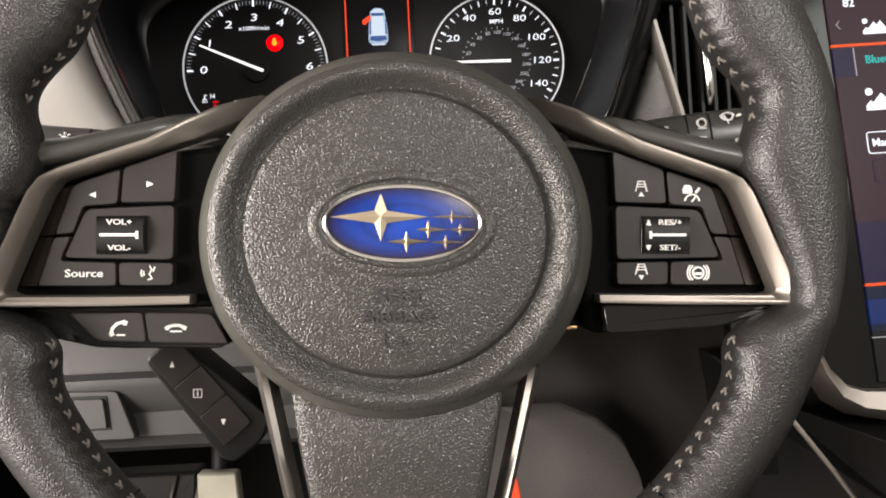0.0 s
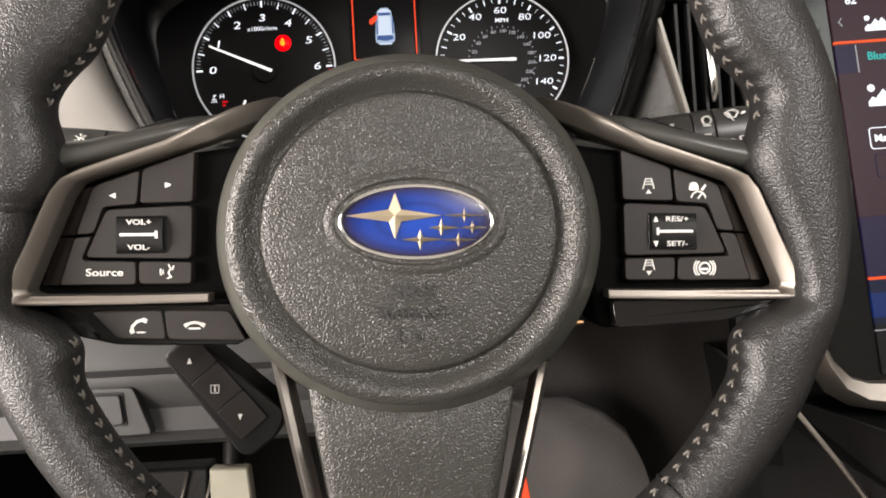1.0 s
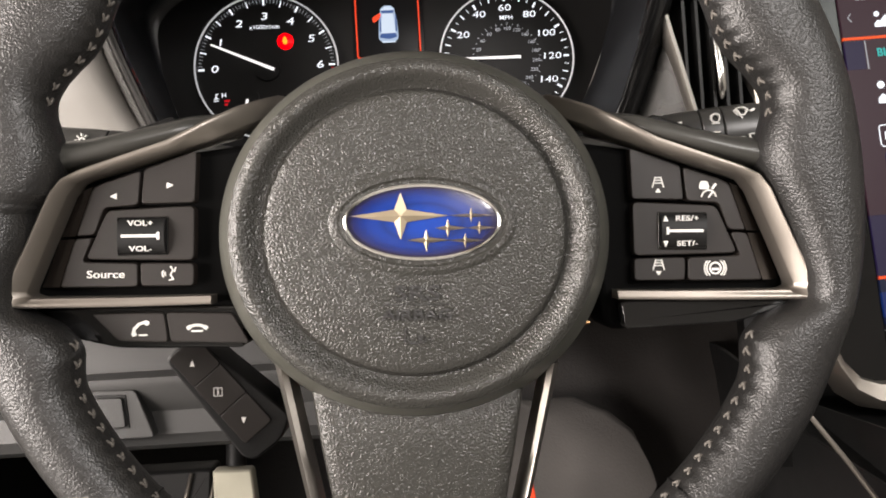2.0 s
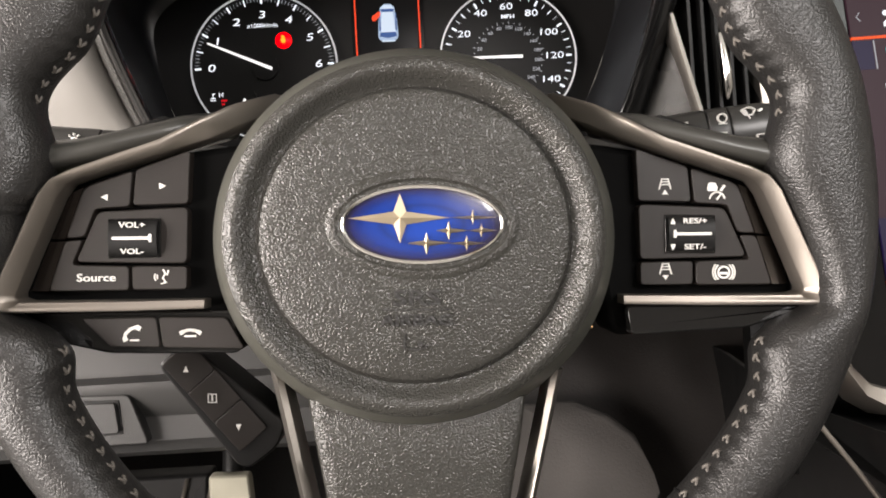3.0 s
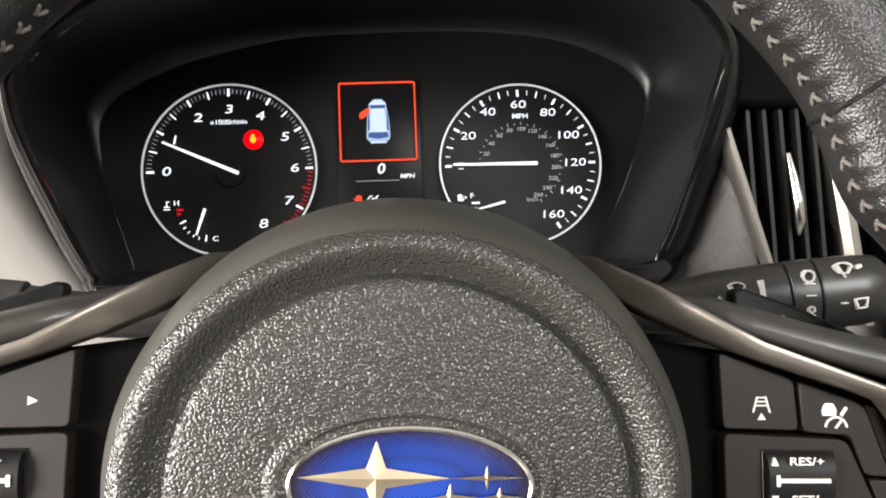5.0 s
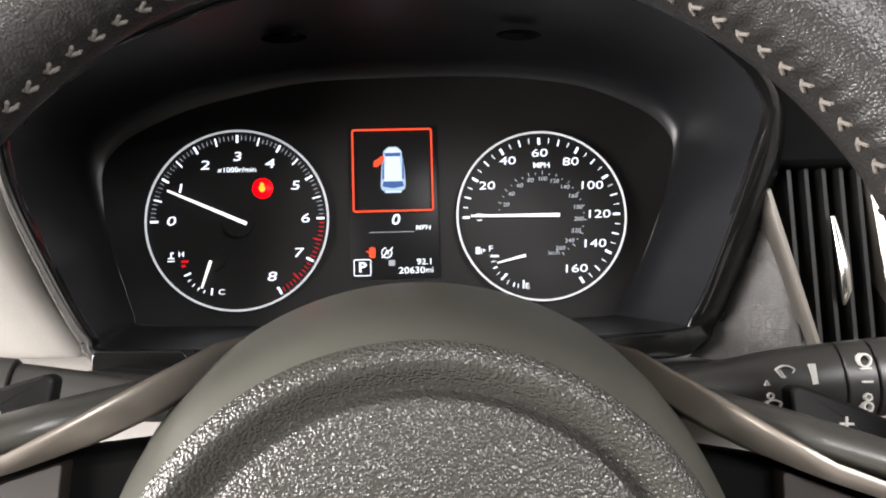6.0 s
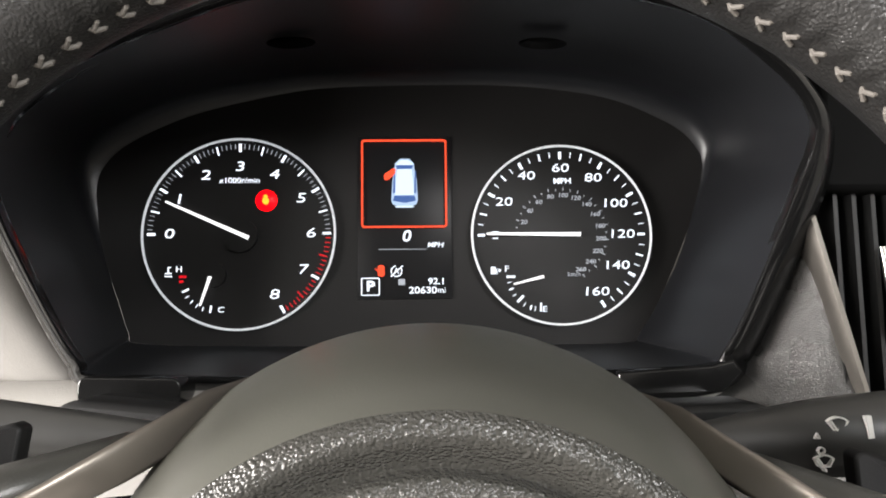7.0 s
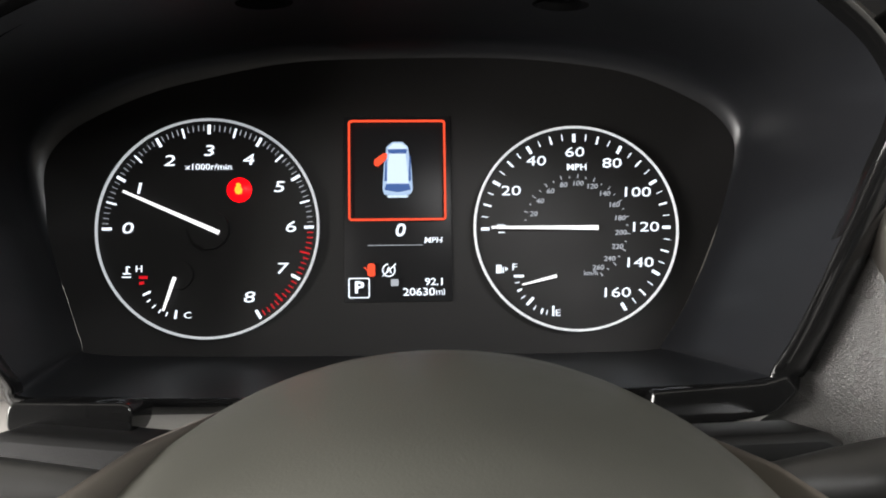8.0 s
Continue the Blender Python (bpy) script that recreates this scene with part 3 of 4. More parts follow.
        q = [i0[k] + (i1[k] - i0[k]) * t for k in (0, 1)]
        s = 1 if q[0] > o[0] else -1
        w = abs(q[0] - o[0])
        y = 0.016 - 0.004 * math.sin(t * math.pi / 2)
        loops.append([(o[0], y + 0.016, o[1]), (o[0], y + 0.003, o[1]), (o[0] + s * w * 0.35, y, o[1]), (o[0] + s * w * 0.7, y + 0.001, o[1]), (o[0] + s * w, y + 0.005, q[1]), (o[0] + s * w, y + 0.016, q[1])])
    part("lower_trim", rings(loops), SATIN_DARK, wheel, "satin silver lower spoke strip", smooth=50)

# three-button pod behind the lower left of the wheel
pod = part("switch_pod", slab([(-0.1165, -0.0590), (-0.104, -0.0480), (-0.0600, -0.0850), (-0.0640, -0.0960), (-0.0760, -0.1050), (-0.0815, -0.1040)], 0.0585, 0.085, 0.004, 0.001), BLACK, wheel, "dark three-button switch pod")
dvec, nvec = Vector((0.0290, -0.0330)).normalized(), Vector((0.0330, 0.0290)).normalized()
o = Vector((-0.1142, -0.0588))
for i in range(3):
    a0, a1 = o + dvec * (0.0001 + 0.0172 * i), o + dvec * (0.0171 + 0.0172 * i)
    w = 0.0160
    pts = [tuple(a0), tuple(a1), tuple(a1 + nvec * w), tuple(a0 + nvec * w)]
    b = part("pod_button", slab(pts, 0.0572, 0.062, 0.0016 if i != 1 else 0.0005, 0.0003), BUTTON, pod)
    c = (a0 + a1) / 2 + nvec * w * 0.42
    if i == 1:
        part("switch_mark", join(path_line([(c.x - 0.0018, c.y - 0.0018), (c.x + 0.0018, c.y - 0.0018), (c.x + 0.0018, c.y + 0.0018), (c.x - 0.0018, c.y + 0.0018), (c.x - 0.0018, c.y - 0.0018)], 0.0003, 0.0569, 0.0576), bar(c.x, c.y - 0.0003, 0.0018, 0.0006, math.pi / 2, 0.0569, 0.0576), bar(c.x, c.y + 0.0012, 0.0006, 0.0006, 0, 0.0569, 0.0576)), PRINT, b, smooth=0)
    else:
        d = 1 if i == 0 else -1
        part("switch_mark", rings([[(c.x + x, y, c.y + d * k) for x, k in ((-0.0011, -0.0013), (0.0011, -0.0013), (0, 0.0015))] for y in (0.0576, 0.0569)]), PRINT, b, smooth=0)
# shift paddles behind the spokes
for side in (1, -1):
    one = (lambda x: x) if side > 0 else (lambda x: 2 * WX - x)
    part("shift_paddle", slab([(one(0.1040), 0.0300), (one(0.1020), 0.0478), (one(0.1045), 0.0492), (one(0.1121), 0.0468), (one(0.1228), 0.0431), (one(0.1420), 0.0350), (one(0.150), 0.020), (one(0.11), 0.02)], 0.050, 0.056, 0.0012, 0.001), BLACK, wheel, "black shift paddle behind the spoke")
    part("paddle_mark", join(bar(one(0.1182), 0.0384, 0.0042, 0.0007, 0, 0.0496, 0.0504), *([bar(one(0.1182), 0.0384, 0.0007, 0.0042, 0, 0.0496, 0.0504)] if side > 0 else [])), PRINT, wheel, smooth=0)


# ---- the instrument cluster ----
cluster = thing("instrument_cluster", "backlit instrument cluster with two round dials in a black hood", "instrument cluster", at=(-0.015, 0.29, 0.06))
FACE = 0.282
MOUTH = [(-0.146, 0.057), (-0.150, 0.063), (-0.157, 0.082), (-0.166, 0.120), (-0.1665, 0.139), (-0.163, 0.149), (-0.152, 0.158), (-0.126, 0.171), (-0.095, 0.181), (-0.060, 0.190), (-0.015, 0.193),
         (0.035, 0.193), (0.072, 0.189), (0.097, 0.183), (0.120, 0.171), (0.133, 0.162), (0.1415, 0.152), (0.1425, 0.143), (0.1405, 0.132), (0.131, 0.085), (0.124, 0.064), (0.119, 0.059), (0.084, 0.057), (-0.020, 0.055), (-0.107, 0.056)]
FLOOR_BACK = [(-0.158, 0.068), (-0.163, 0.074), (-0.172, 0.100), (-0.190, 0.145), (-0.194, 0.165), (-0.188, 0.180), (-0.172, 0.194), (-0.140, 0.208), (-0.105, 0.216), (-0.065, 0.221), (-0.015, 0.222),
              (0.035, 0.222), (0.072, 0.220), (0.105, 0.215), (0.130, 0.207), (0.148, 0.197), (0.158, 0.182), (0.157, 0.168), (0.152, 0.152), (0.128, 0.095), (0.113, 0.070), (0.108, 0.066), (0.080, 0.065), (-0.020, 0.065), (-0.115, 0.066)]


def mouth_y(z):
    return 0.195 - 0.65 * (z - 0.06)


def fine(pts, n=4):
    """A closed line made denser and softer."""
    out, k = [], len(pts)
    for i in range(k):
        p = [Vector(pts[(i + d) % k]) for d in (-1, 0, 1, 2)]
        for j in range(n):
            t = j / n
            q = 0.5 * ((2 * p[1]) + (p[2] - p[0]) * t + (2 * p[0] - 5 * p[1] + 4 * p[2] - p[3]) * t * t + (3 * p[1] - p[0] - 3 * p[2] + p[3]) * t ** 3)
            out.append((q.x, q.y))
    return out


def soft_back(m, t, s):
    """The upper walls curve into the face, the sill runs straight to it."""
    k = min(1, max(0, (m[1] - 0.085) / 0.04))
    return s * k + t ** 0.9 * (1 - k)


mouth, back = fine(MOUTH), fine(FLOOR_BACK)
lerp = lambda a, b, t: (a[0] + (b[0] - a[0]) * t, a[1] + (b[1] - a[1]) * t)
loops = []
for t, s in ((0, 0), (0.15, 0.18), (0.4, 0.44), (0.65, 0.70), (0.82, 0.80), (0.91, 0.81), (0.96, 0.78), (0.99, 0.70), (1.0, 0.55)):
    loops.append([(lerp(m, b, soft_back(m, t, s))[0], mouth_y(m[1]) + (FACE + 0.004 - mouth_y(m[1])) * t, lerp(m, b, soft_back(m, t, s))[1]) for m, b in zip(mouth, back)])
hood = part("hood_lining", rings(loops, cap=(False, False)), HOODM, cluster, "dark matt plastic hood lining", smooth=50)
face_pts = [(x, z) for x, z in back]
part("backing", rings([[(x, FACE + 0.012, z) for x, z in face_pts], [(x, FACE + 0.0042, z) for x, z in face_pts]]), DIAL, cluster, "black dial backing plate")
# glossy bezel round the mouth
loops = []
wide = inset(mouth, -0.0085)
fat = lambda m: 1 + 0.7 * min(1, max(0, (m[0] - 0.09) / 0.03)) * min(1, max(0, (0.16 - m[1]) / 0.03))  # broader low on the right
for k, dy in ((0.0, 0.006), (0.0, 0.0), (0.10, -0.0012), (0.3, -0.0008), (0.6, 0.002), (1.0, 0.009), (1.0, 0.03)):
    loops.append([(lerp(m, w, k * fat(m))[0], mouth_y(m[1]) + dy - 0.004 * k * (fat(m) - 1), lerp(m, w, k * fat(m))[1]) for m, w in zip(mouth, wide)])
part("bezel", rings(loops, cap=(False, False)), GLOSS, cluster, "gloss black bezel", smooth=50)
for x, z in ((-0.0630, 0.203), (0.0500, 0.2025)):
    part("hood_dimple", rings([[(x + 0.011 * s * math.cos(a), 0.199 + dy + 0.004 * math.sin(a), z + 0.0042 * s * math.sin(a) + dz) for a in np.linspace(0, 2 * math.pi, 25)[:-1]] for s, dy, dz in ((1.0, 0.0, 0.0), (0.85, 0.0015, 0.0008), (0.5, 0.002, 0.002))], cap=(False, True)), GLOSS, cluster)


def dial(cx, cz, r, name):
    d = part(name, disc(cx, cz, r - 0.0012, FACE + 0.0005, FACE + 0.004, 64), DIAL, cluster, "black dial face with white backlit figures")
    loops = []
    for k in range(96):
        a = 2 * math.pi * k / 96
        loops.append([(cx + (r - 0.0006 + 0.00065 * math.cos(b)) * math.cos(a), FACE - 0.0008 - 0.0012 * math.sin(b), cz + (r - 0.0006 + 0.00065 * math.cos(b)) * math.sin(a)) for b in np.linspace(0, 2 * math.pi, 7)[:-1]])
    part("dial_ring", rings(loops + [loops[0]], cap=(False, False)), RING_L, d, "thin lit silver ring")
    return d


RING_L = shader("lit_ring", (0.5, 0.5, 0.5), 0.35, emit=(0.75, 0.78, 0.8), power=0.42)
YF0, YF1 = FACE, FACE + 0.0006


def tick(d, cx, cz, a, r0, r1, w, m):
    a = radians(a)
    return part("tick", bar(cx + (r0 + r1) / 2 * math.cos(a), cz + (r0 + r1) / 2 * math.sin(a), r1 - r0, w, a, YF0, YF1), m, d, smooth=0)


def needle(d, x0, z0, x1, z1, w, y=FACE - 0.004):
    n = Vector((z1 - z0, x0 - x1)).normalized()
    q = [(x0 + n.x * w * 0.62, z0 + n.y * w * 0.62), (x1 + n.x * w * 0.34, z1 + n.y * w * 0.34), (x1 - n.x * w * 0.34, z1 - n.y * w * 0.34), (x0 - n.x * w * 0.62, z0 - n.y * w * 0.62)]
    part("needle", slab(q, y, y + 0.0012, 0.0, 0.0002), NEEDLE_L, d, "white lit needle")


TX, TZ, TR = -0.1035, 0.1262, 0.0522
SX, SZ, SR = 0.0710, 0.1245, 0.0494
tach = dial(TX, TZ, TR, "rev_counter")
for i in range(81):
    a = 180 - i * 3
    red = i > 60
    if i % 10 == 0:
        tick(tach, TX, TZ, a, TR * 0.86, TR * 0.945, 0.0013, WHITE_L)
    elif i % 5 == 0:
        tick(tach, TX, TZ, a, TR * 0.85, TR * 0.94, 0.0008, RED_L if red else WHITE_L)
    elif i % 1 == 0:
        tick(tach, TX, TZ, a, TR * 0.89, TR * 0.94, 0.0005 if red else 0.00028, RED_L if red else GREY_L)
for v in range(9):
    a = radians(180 - 30 * v)
    k = TR * (0.72, 0.72, 0.705, 0.70, 0.71, 0.73, 0.735, 0.755, 0.73)[v]
    lettering("figure", str(v), 0.0074, TX + k * math.cos(a), YF0 - 0.0002, TZ + k * math.sin(a), WHITE_L, tach, wide=1.55, shear=0.12, bold=-0.00002)
lettering("figure", "x1000r/min", 0.0041, TX, YF0, TZ + TR * 0.555, WHITE_L, tach, wide=1.15)
part("needle_boss", disc(TX + 0.001, TZ - 0.001, 0.0092, FACE - 0.003, FACE + 0.001, 32), DIAL, tach)
needle(tach, TX + 0.0058, TZ - 0.0026, TX + TR * 0.80 * math.cos(radians(157.6)), TZ + TR * 0.83 * math.sin(radians(156.5)), 0.0017)
# coolant gauge
CX, CZ = TX - TR * 0.235, TZ - TR * 0.44
part("needle_boss", disc(CX - 0.001, CZ + 0.001, 0.0068, FACE - 0.002, FACE + 0.001, 28), DIAL, tach)
for i, a in enumerate((180, 188, 205, 216, 227, 238, 249, 262)):
    tick(tach, CX, CZ, a, TR * (0.30 if i in (0, 2, 7) else 0.335), TR * 0.375, 0.0013 if i < 2 else (0.0009 if i in (2, 7) else 0.0004), RED_L if i < 2 else WHITE_L)
needle(tach, TX - TR * 0.276, TZ - TR * 0.443, TX - TR * 0.375, TZ - TR * 0.74, 0.0013)
lettering("figure", "H", 0.0045, TX - TR * 0.61, YF0, TZ - TR * 0.365, WHITE_L, tach, wide=1.1)
lettering("figure", "C", 0.0042, TX - TR * 0.175, YF0, TZ - TR * 0.785, WHITE_L, tach, wide=1.3)
part("coolant_mark", join(bar(TX - TR * 0.72, TZ - TR * 0.37, 0.0032, 0.0006, math.pi / 2, YF0, YF1), bar(TX - TR * 0.72, TZ - TR * 0.405, 0.0034, 0.0006, 0, YF0, YF1), bar(TX - TR * 0.72, TZ - TR * 0.435, 0.0040, 0.0005, 0, YF0, YF1), bar(TX - TR * 0.705, TZ - TR * 0.345, 0.0014, 0.0005, 0, YF0, YF1)), WHITE_L, tach, smooth=0)
# seat-belt warning lamp, its red disc widened to stand for the glow round it
LX, LZ = TX + TR * 0.275, TZ + TR * 0.345
warn = part("warning_lamp", rings([[(LX + 0.0058 * k * math.cos(a), FACE + 0.0004 - 0.0016 * (1 - k * k), LZ + 0.0058 * k * math.sin(a)) for a in np.linspace(0, 2 * math.pi, 33)[:-1]] for k in (1.0, 0.85, 0.6, 0.3, 0.05)]), WARN_L, tach, "red warning lamp, its disc widened to hold its glow")
part("warning_core", join(disc(LX, LZ - 0.0004, 0.0017, FACE - 0.0024, FACE - 0.001, 16, 1.2), disc(LX, LZ + 0.0020, 0.0010, FACE - 0.0024, FACE - 0.001, 12)), WARN_Y, warn, "orange figure at the lamp's middle")

speedo = dial(SX, SZ, SR, "speedometer")
for i in range(33):
    a = 180 - i * 7.5
    if i % 4 == 0:
        tick(speedo, SX, SZ, a, SR * 0.845, SR * 0.925, 0.0014, WHITE_L)
    elif i % 2 == 0:
        tick(speedo, SX, SZ, a, SR * 0.85, SR * 0.93, 0.0008, WHITE_L)
    else:
        tick(speedo, SX, SZ, a, SR * 0.865, SR * 0.925, 0.0004, WHITE_L)
for v in range(20, 161, 20):
    a = radians(180 - 1.5 * v)
    k = {20: 0.73, 40: 0.757, 60: 0.74, 80: 0.727, 100: 0.685, 120: 0.663, 140: 0.69, 160: 0.731}[v]
    lettering("figure", str(v), 0.0066, SX + SR * k * math.cos(a), YF0 - 0.0002, SZ + SR * k * math.sin(a), WHITE_L, speedo, wide=1.5, shear=0.05, bold=-0.00002)
lettering("figure", "MPH", 0.0043, SX + 0.001, YF0, SZ + SR * 0.595, WHITE_L, speedo, wide=1.15, bold=0.00005)
for v in range(0, 261, 10):
    a = 180 - v * 1.5 / 1.609
    tick(speedo, SX, SZ, a, SR * 0.49, SR * (0.53 if v % 20 == 0 else 0.51), 0.0004, GREY_L)
    if v % 20 == 0 and v:
        lettering("figure", str(v), 0.0033, SX + SR * 0.437 * math.cos(radians(a)), YF0, SZ + SR * 0.437 * math.sin(radians(a)), GREY_L, speedo, wide=1.15, shear=0.1, bold=0.00003)
lettering("figure", "km/h", 0.0034, SX + SR * 0.13, YF0, SZ - SR * 0.44, GREY_L, speedo)
part("zero_mark", join(bar(SX - SR * 0.73, SZ + SR * 0.035, 0.0036, 0.0005, 0, YF0, YF1), bar(SX - SR * 0.73, SZ - SR * 0.035, 0.0030, 0.0005, 0, YF0, YF1)), WHITE_L, speedo, smooth=0)
needle(speedo, SX + SR * 0.20, SZ - 0.0002, SX - SR * 0.83, SZ + 0.0004, 0.0017)
FX, FZ = SX - SR * 0.23, SZ - SR * 0.46
for i, a in enumerate((180, 190, 202, 214, 226, 238, 250, 258, 268)):
    tick(speedo, FX, FZ, a, SR * (0.29 if i in (0, 4, 8) else 0.335), SR * 0.385, 0.0012 if i in (0, 4) else (0.0009 if i in (2, 6, 8) else 0.0004), WHITE_L)
needle(speedo, SX - SR * 0.215, SZ - SR * 0.465, SX - SR * 0.545, SZ - SR * 0.545, 0.0013)
lettering("figure", "F", 0.0046, SX - SR * 0.61, YF0, SZ - SR * 0.375, WHITE_L, speedo, wide=1.3)
lettering("figure", "E", 0.0044, SX - SR * 0.20, YF0, SZ - SR * 0.82, WHITE_L, speedo, wide=1.3)
part("fuel_mark", join(slab([(SX - SR * 0.785, SZ - SR * 0.43), (SX - SR * 0.735, SZ - SR * 0.43), (SX - SR * 0.735, SZ - SR * 0.35), (SX - SR * 0.785, SZ - SR * 0.35)], YF0, YF1, 0, 0.0001), bar(SX - SR * 0.72, SZ - SR * 0.40, 0.003, 0.0005, math.pi / 2, YF0, YF1), rings([[(SX - SR * 0.70 + x, y, SZ - SR * 0.39 + z) for x, z in ((0, -0.001), (0, 0.001), (0.0016, 0))] for y in (YF1, YF0)])), WHITE_L, speedo, smooth=0)

# the display between the dials
DX = lambda px: -0.0145 + (px - 352) * 9.51e-5
DZ = lambda py: 0.1775 - (py - 68) * 9.51e-5
rect = lambda x0, y0, x1, y1: [(DX(x0), DZ(y1)), (DX(x1), DZ(y1)), (DX(x1), DZ(y0)), (DX(x0), DZ(y0))]
screen = part("display", slab(rect(84, 44, 622, 985), FACE + 0.0028, FACE + 0.0041, 0, 0.0002), SCREEN_L, cluster, "colour display with a car diagram and odometer")
fr = rounded(rect(112, 73, 592, 573), 0.0016, 5)
part("display_frame", path_line(fr + [fr[0]], 0.00095, FACE + 0.0002, FACE + 0.001), FRAME_L, screen, "red display outline", smooth=0)
poly = lambda pts, lift=0: slab([(DX(x), DZ(y)) for x, y in pts], FACE + 0.0004 - lift, FACE + 0.0011, 0.0005, 0.0001)
carpic = part("display_car", poly([(300, 205), (330, 180), (380, 180), (408, 205), (414, 260), (424, 300), (430, 420), (420, 445), (350, 460), (286, 445), (278, 420), (286, 300), (294, 260)]), CAR_L, screen, "pale blue car diagram")
part("display_car_roof", poly([(314, 240), (395, 240), (402, 300), (410, 390), (298, 390), (306, 300)], 0.0003), CARW_L, carpic)
part("display_car_bonnet", poly([(308, 208), (332, 188), (378, 188), (402, 208), (404, 216), (306, 216)], 0.0003), CARW_L, carpic)
part("display_car_glass", poly([(304, 218), (404, 218), (398, 240), (312, 240)], 0.0004), CARB_L, carpic)
part("display_car_glass", poly([(296, 394), (412, 394), (420, 424), (355, 436), (288, 424)], 0.0004), CARB_L, carpic)
for x0, x1 in ((288, 302), (408, 422)):
    part("display_car_glass", poly([(x0 + 6, 250), (x1 - 2, 250), (x1, 380), (x0, 380)], 0.0004), CARB_L, carpic)
part("display_car_bumper", poly([(300, 452), (408, 452), (404, 462), (304, 462)], 0.0003), CARW_L, carpic)
part("display_open_door", poly([(238, 270), (290, 236), (304, 240), (300, 268), (256, 304), (238, 300)], 0.0005), FRAME_L, carpic, "red open-door mark")
lettering("figure", "0", 0.0086, DX(362), FACE, DZ(630), WHITE_L, screen, wide=1.15, shear=0.15, bold=0.00012)
lettering("figure", "MPH", 0.0038, DX(528), FACE, DZ(680), WHITE_L, screen, wide=1.15, shear=0.15, bold=0.00004)
part("display_rule", bar(DX(340), DZ(702), 0.026, 0.0003, 0, FACE + 0.0004, FACE + 0.001), GREY_L, screen, smooth=0)
pb = rounded(rect(108, 866, 208, 962), 0.0009, 4)
part("gear_frame", path_line(pb + [pb[0]], 0.0005, FACE + 0.0002, FACE + 0.001), WHITE_L, screen, smooth=0)
lettering("figure", "P", 0.0078, DX(158), FACE, DZ(914), WHITE_L, screen, wide=1.15, bold=0.00018)
lettering("figure", "92.1", 0.0048, DX(584), FACE, DZ(888), WHITE_L, screen, wide=1.15, bold=0.00005, align="RIGHT")
lettering("figure", "20630", 0.0051, DX(536), FACE, DZ(938), WHITE_L, screen, wide=1.2, bold=0.00005, align="RIGHT")
lettering("figure", "mi", 0.0046, DX(586), FACE, DZ(938), WHITE_L, screen, align="RIGHT")
part("door_mark", join(poly([(200, 800), (210, 792), (228, 792), (238, 800), (238, 850), (228, 857), (210, 857), (200, 850)]), path_line([(DX(186), DZ(814)), (DX(204), DZ(828))], 0.0006, FACE, FACE + 0.001)), FRAME_L, screen, smooth=0)
part("stop_start_mark", join(path_line(arc(DX(306), DZ(827), 0.0029, 100, 400, 14), 0.0005, FACE, FACE + 0.001), path_line([(DX(276), DZ(856)), (DX(340), DZ(797))], 0.0005, FACE, FACE + 0.001), path_line([(DX(294), DZ(840)), (DX(306), DZ(812)), (DX(318), DZ(840))], 0.0005, FACE, FACE + 0.001)), WHITE_L, screen, smooth=0)
part("trip_mark", poly([(316, 872), (354, 872), (354, 906), (316, 906)]), GREY_L, screen)


# ---- dashboard ----
dash = thing("dashboard", "grained charcoal dashboard round the cluster and vents", "dashboard", at=(0, 0.3, -0.1), kind="structure")


def sheet(grid, thick=0.012):
    """A thick curved panel through rows of points."""
    bm = bmesh.new()
    front = [[bm.verts.new(p) for p in row] for row in grid]
    rear = [[bm.verts.new((p[0], p[1] + thick, p[2])) for p in row] for row in grid]
    r, c = len(grid), len(grid[0])
    for g in (front, rear):
        for i in range(r - 1):
            for j in range(c - 1):
                bm.faces.new((g[i][j], g[i + 1][j], g[i + 1][j + 1], g[i][j + 1]))
    edge = [(0, j) for j in range(c)] + [(i, c - 1) for i in range(1, r)] + [(r - 1, j) for j in range(c - 2, -1, -1)] + [(i, 0) for i in range(r - 2, 0, -1)]
    for (a, b), (d, e) in zip(edge, edge[1:] + edge[:1]):
        bm.faces.new((front[a][b], front[d][e], rear[d][e], rear[a][b]))
    return bm


# upper dash left of the cluster, sweeping down beside the bezel
grid = []
for z, xr, y in ((0.30, -0.215, 0.33), (0.24, -0.210, 0.24), (0.20, -0.205, 0.19), (0.165, -0.197, 0.170), (0.12, -0.187, 0.178), (0.085, -0.174, 0.196), (0.058, -0.160, 0.21), (0.040, -0.142, 0.22)):
    grid.append([(-0.62, y + 0.12, z), (-0.45, y + 0.06, z), (-0.32, y + 0.022, z), (-0.25, y + 0.008, z), (xr - 0.03, y + 0.002, z), (xr - 0.014, y + 0.003, z), (xr - 0.005, y + 0.007, z), (xr, y + 0.020, z)])
part("upper_panel", sheet(grid), DASH_LIT, dash, "grained upper dash panel, door light put into its pale colour", smooth=60)
# cowl round the outside of the cluster
loops = []
for d, dy in ((-0.0080, 0.014), (-0.0095, 0.012), (-0.0120, 0.016), (-0.021, 0.04), (-0.040, 0.10)):
    loops.append([(w[0], mouth_y(m[1]) + dy, w[1]) for m, w in zip(mouth, inset(mouth, d))])
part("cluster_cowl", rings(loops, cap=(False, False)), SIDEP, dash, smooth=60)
# panel between the cluster and the vent
grid = []
for z, x0, x1, y0, y1 in ((0.132, 0.1510, 0.1520, 0.168, 0.165), (0.110, 0.1505, 0.1535, 0.182, 0.168), (0.085, 0.1460, 0.1580, 0.196, 0.168), (0.065, 0.1400, 0.1625, 0.206, 0.168), (0.050, 0.1300, 0.1660, 0.206, 0.165), (0.038, 0.1120, 0.1690, 0.190, 0.160), (0.020, 0.1000, 0.1730, 0.180, 0.160)):
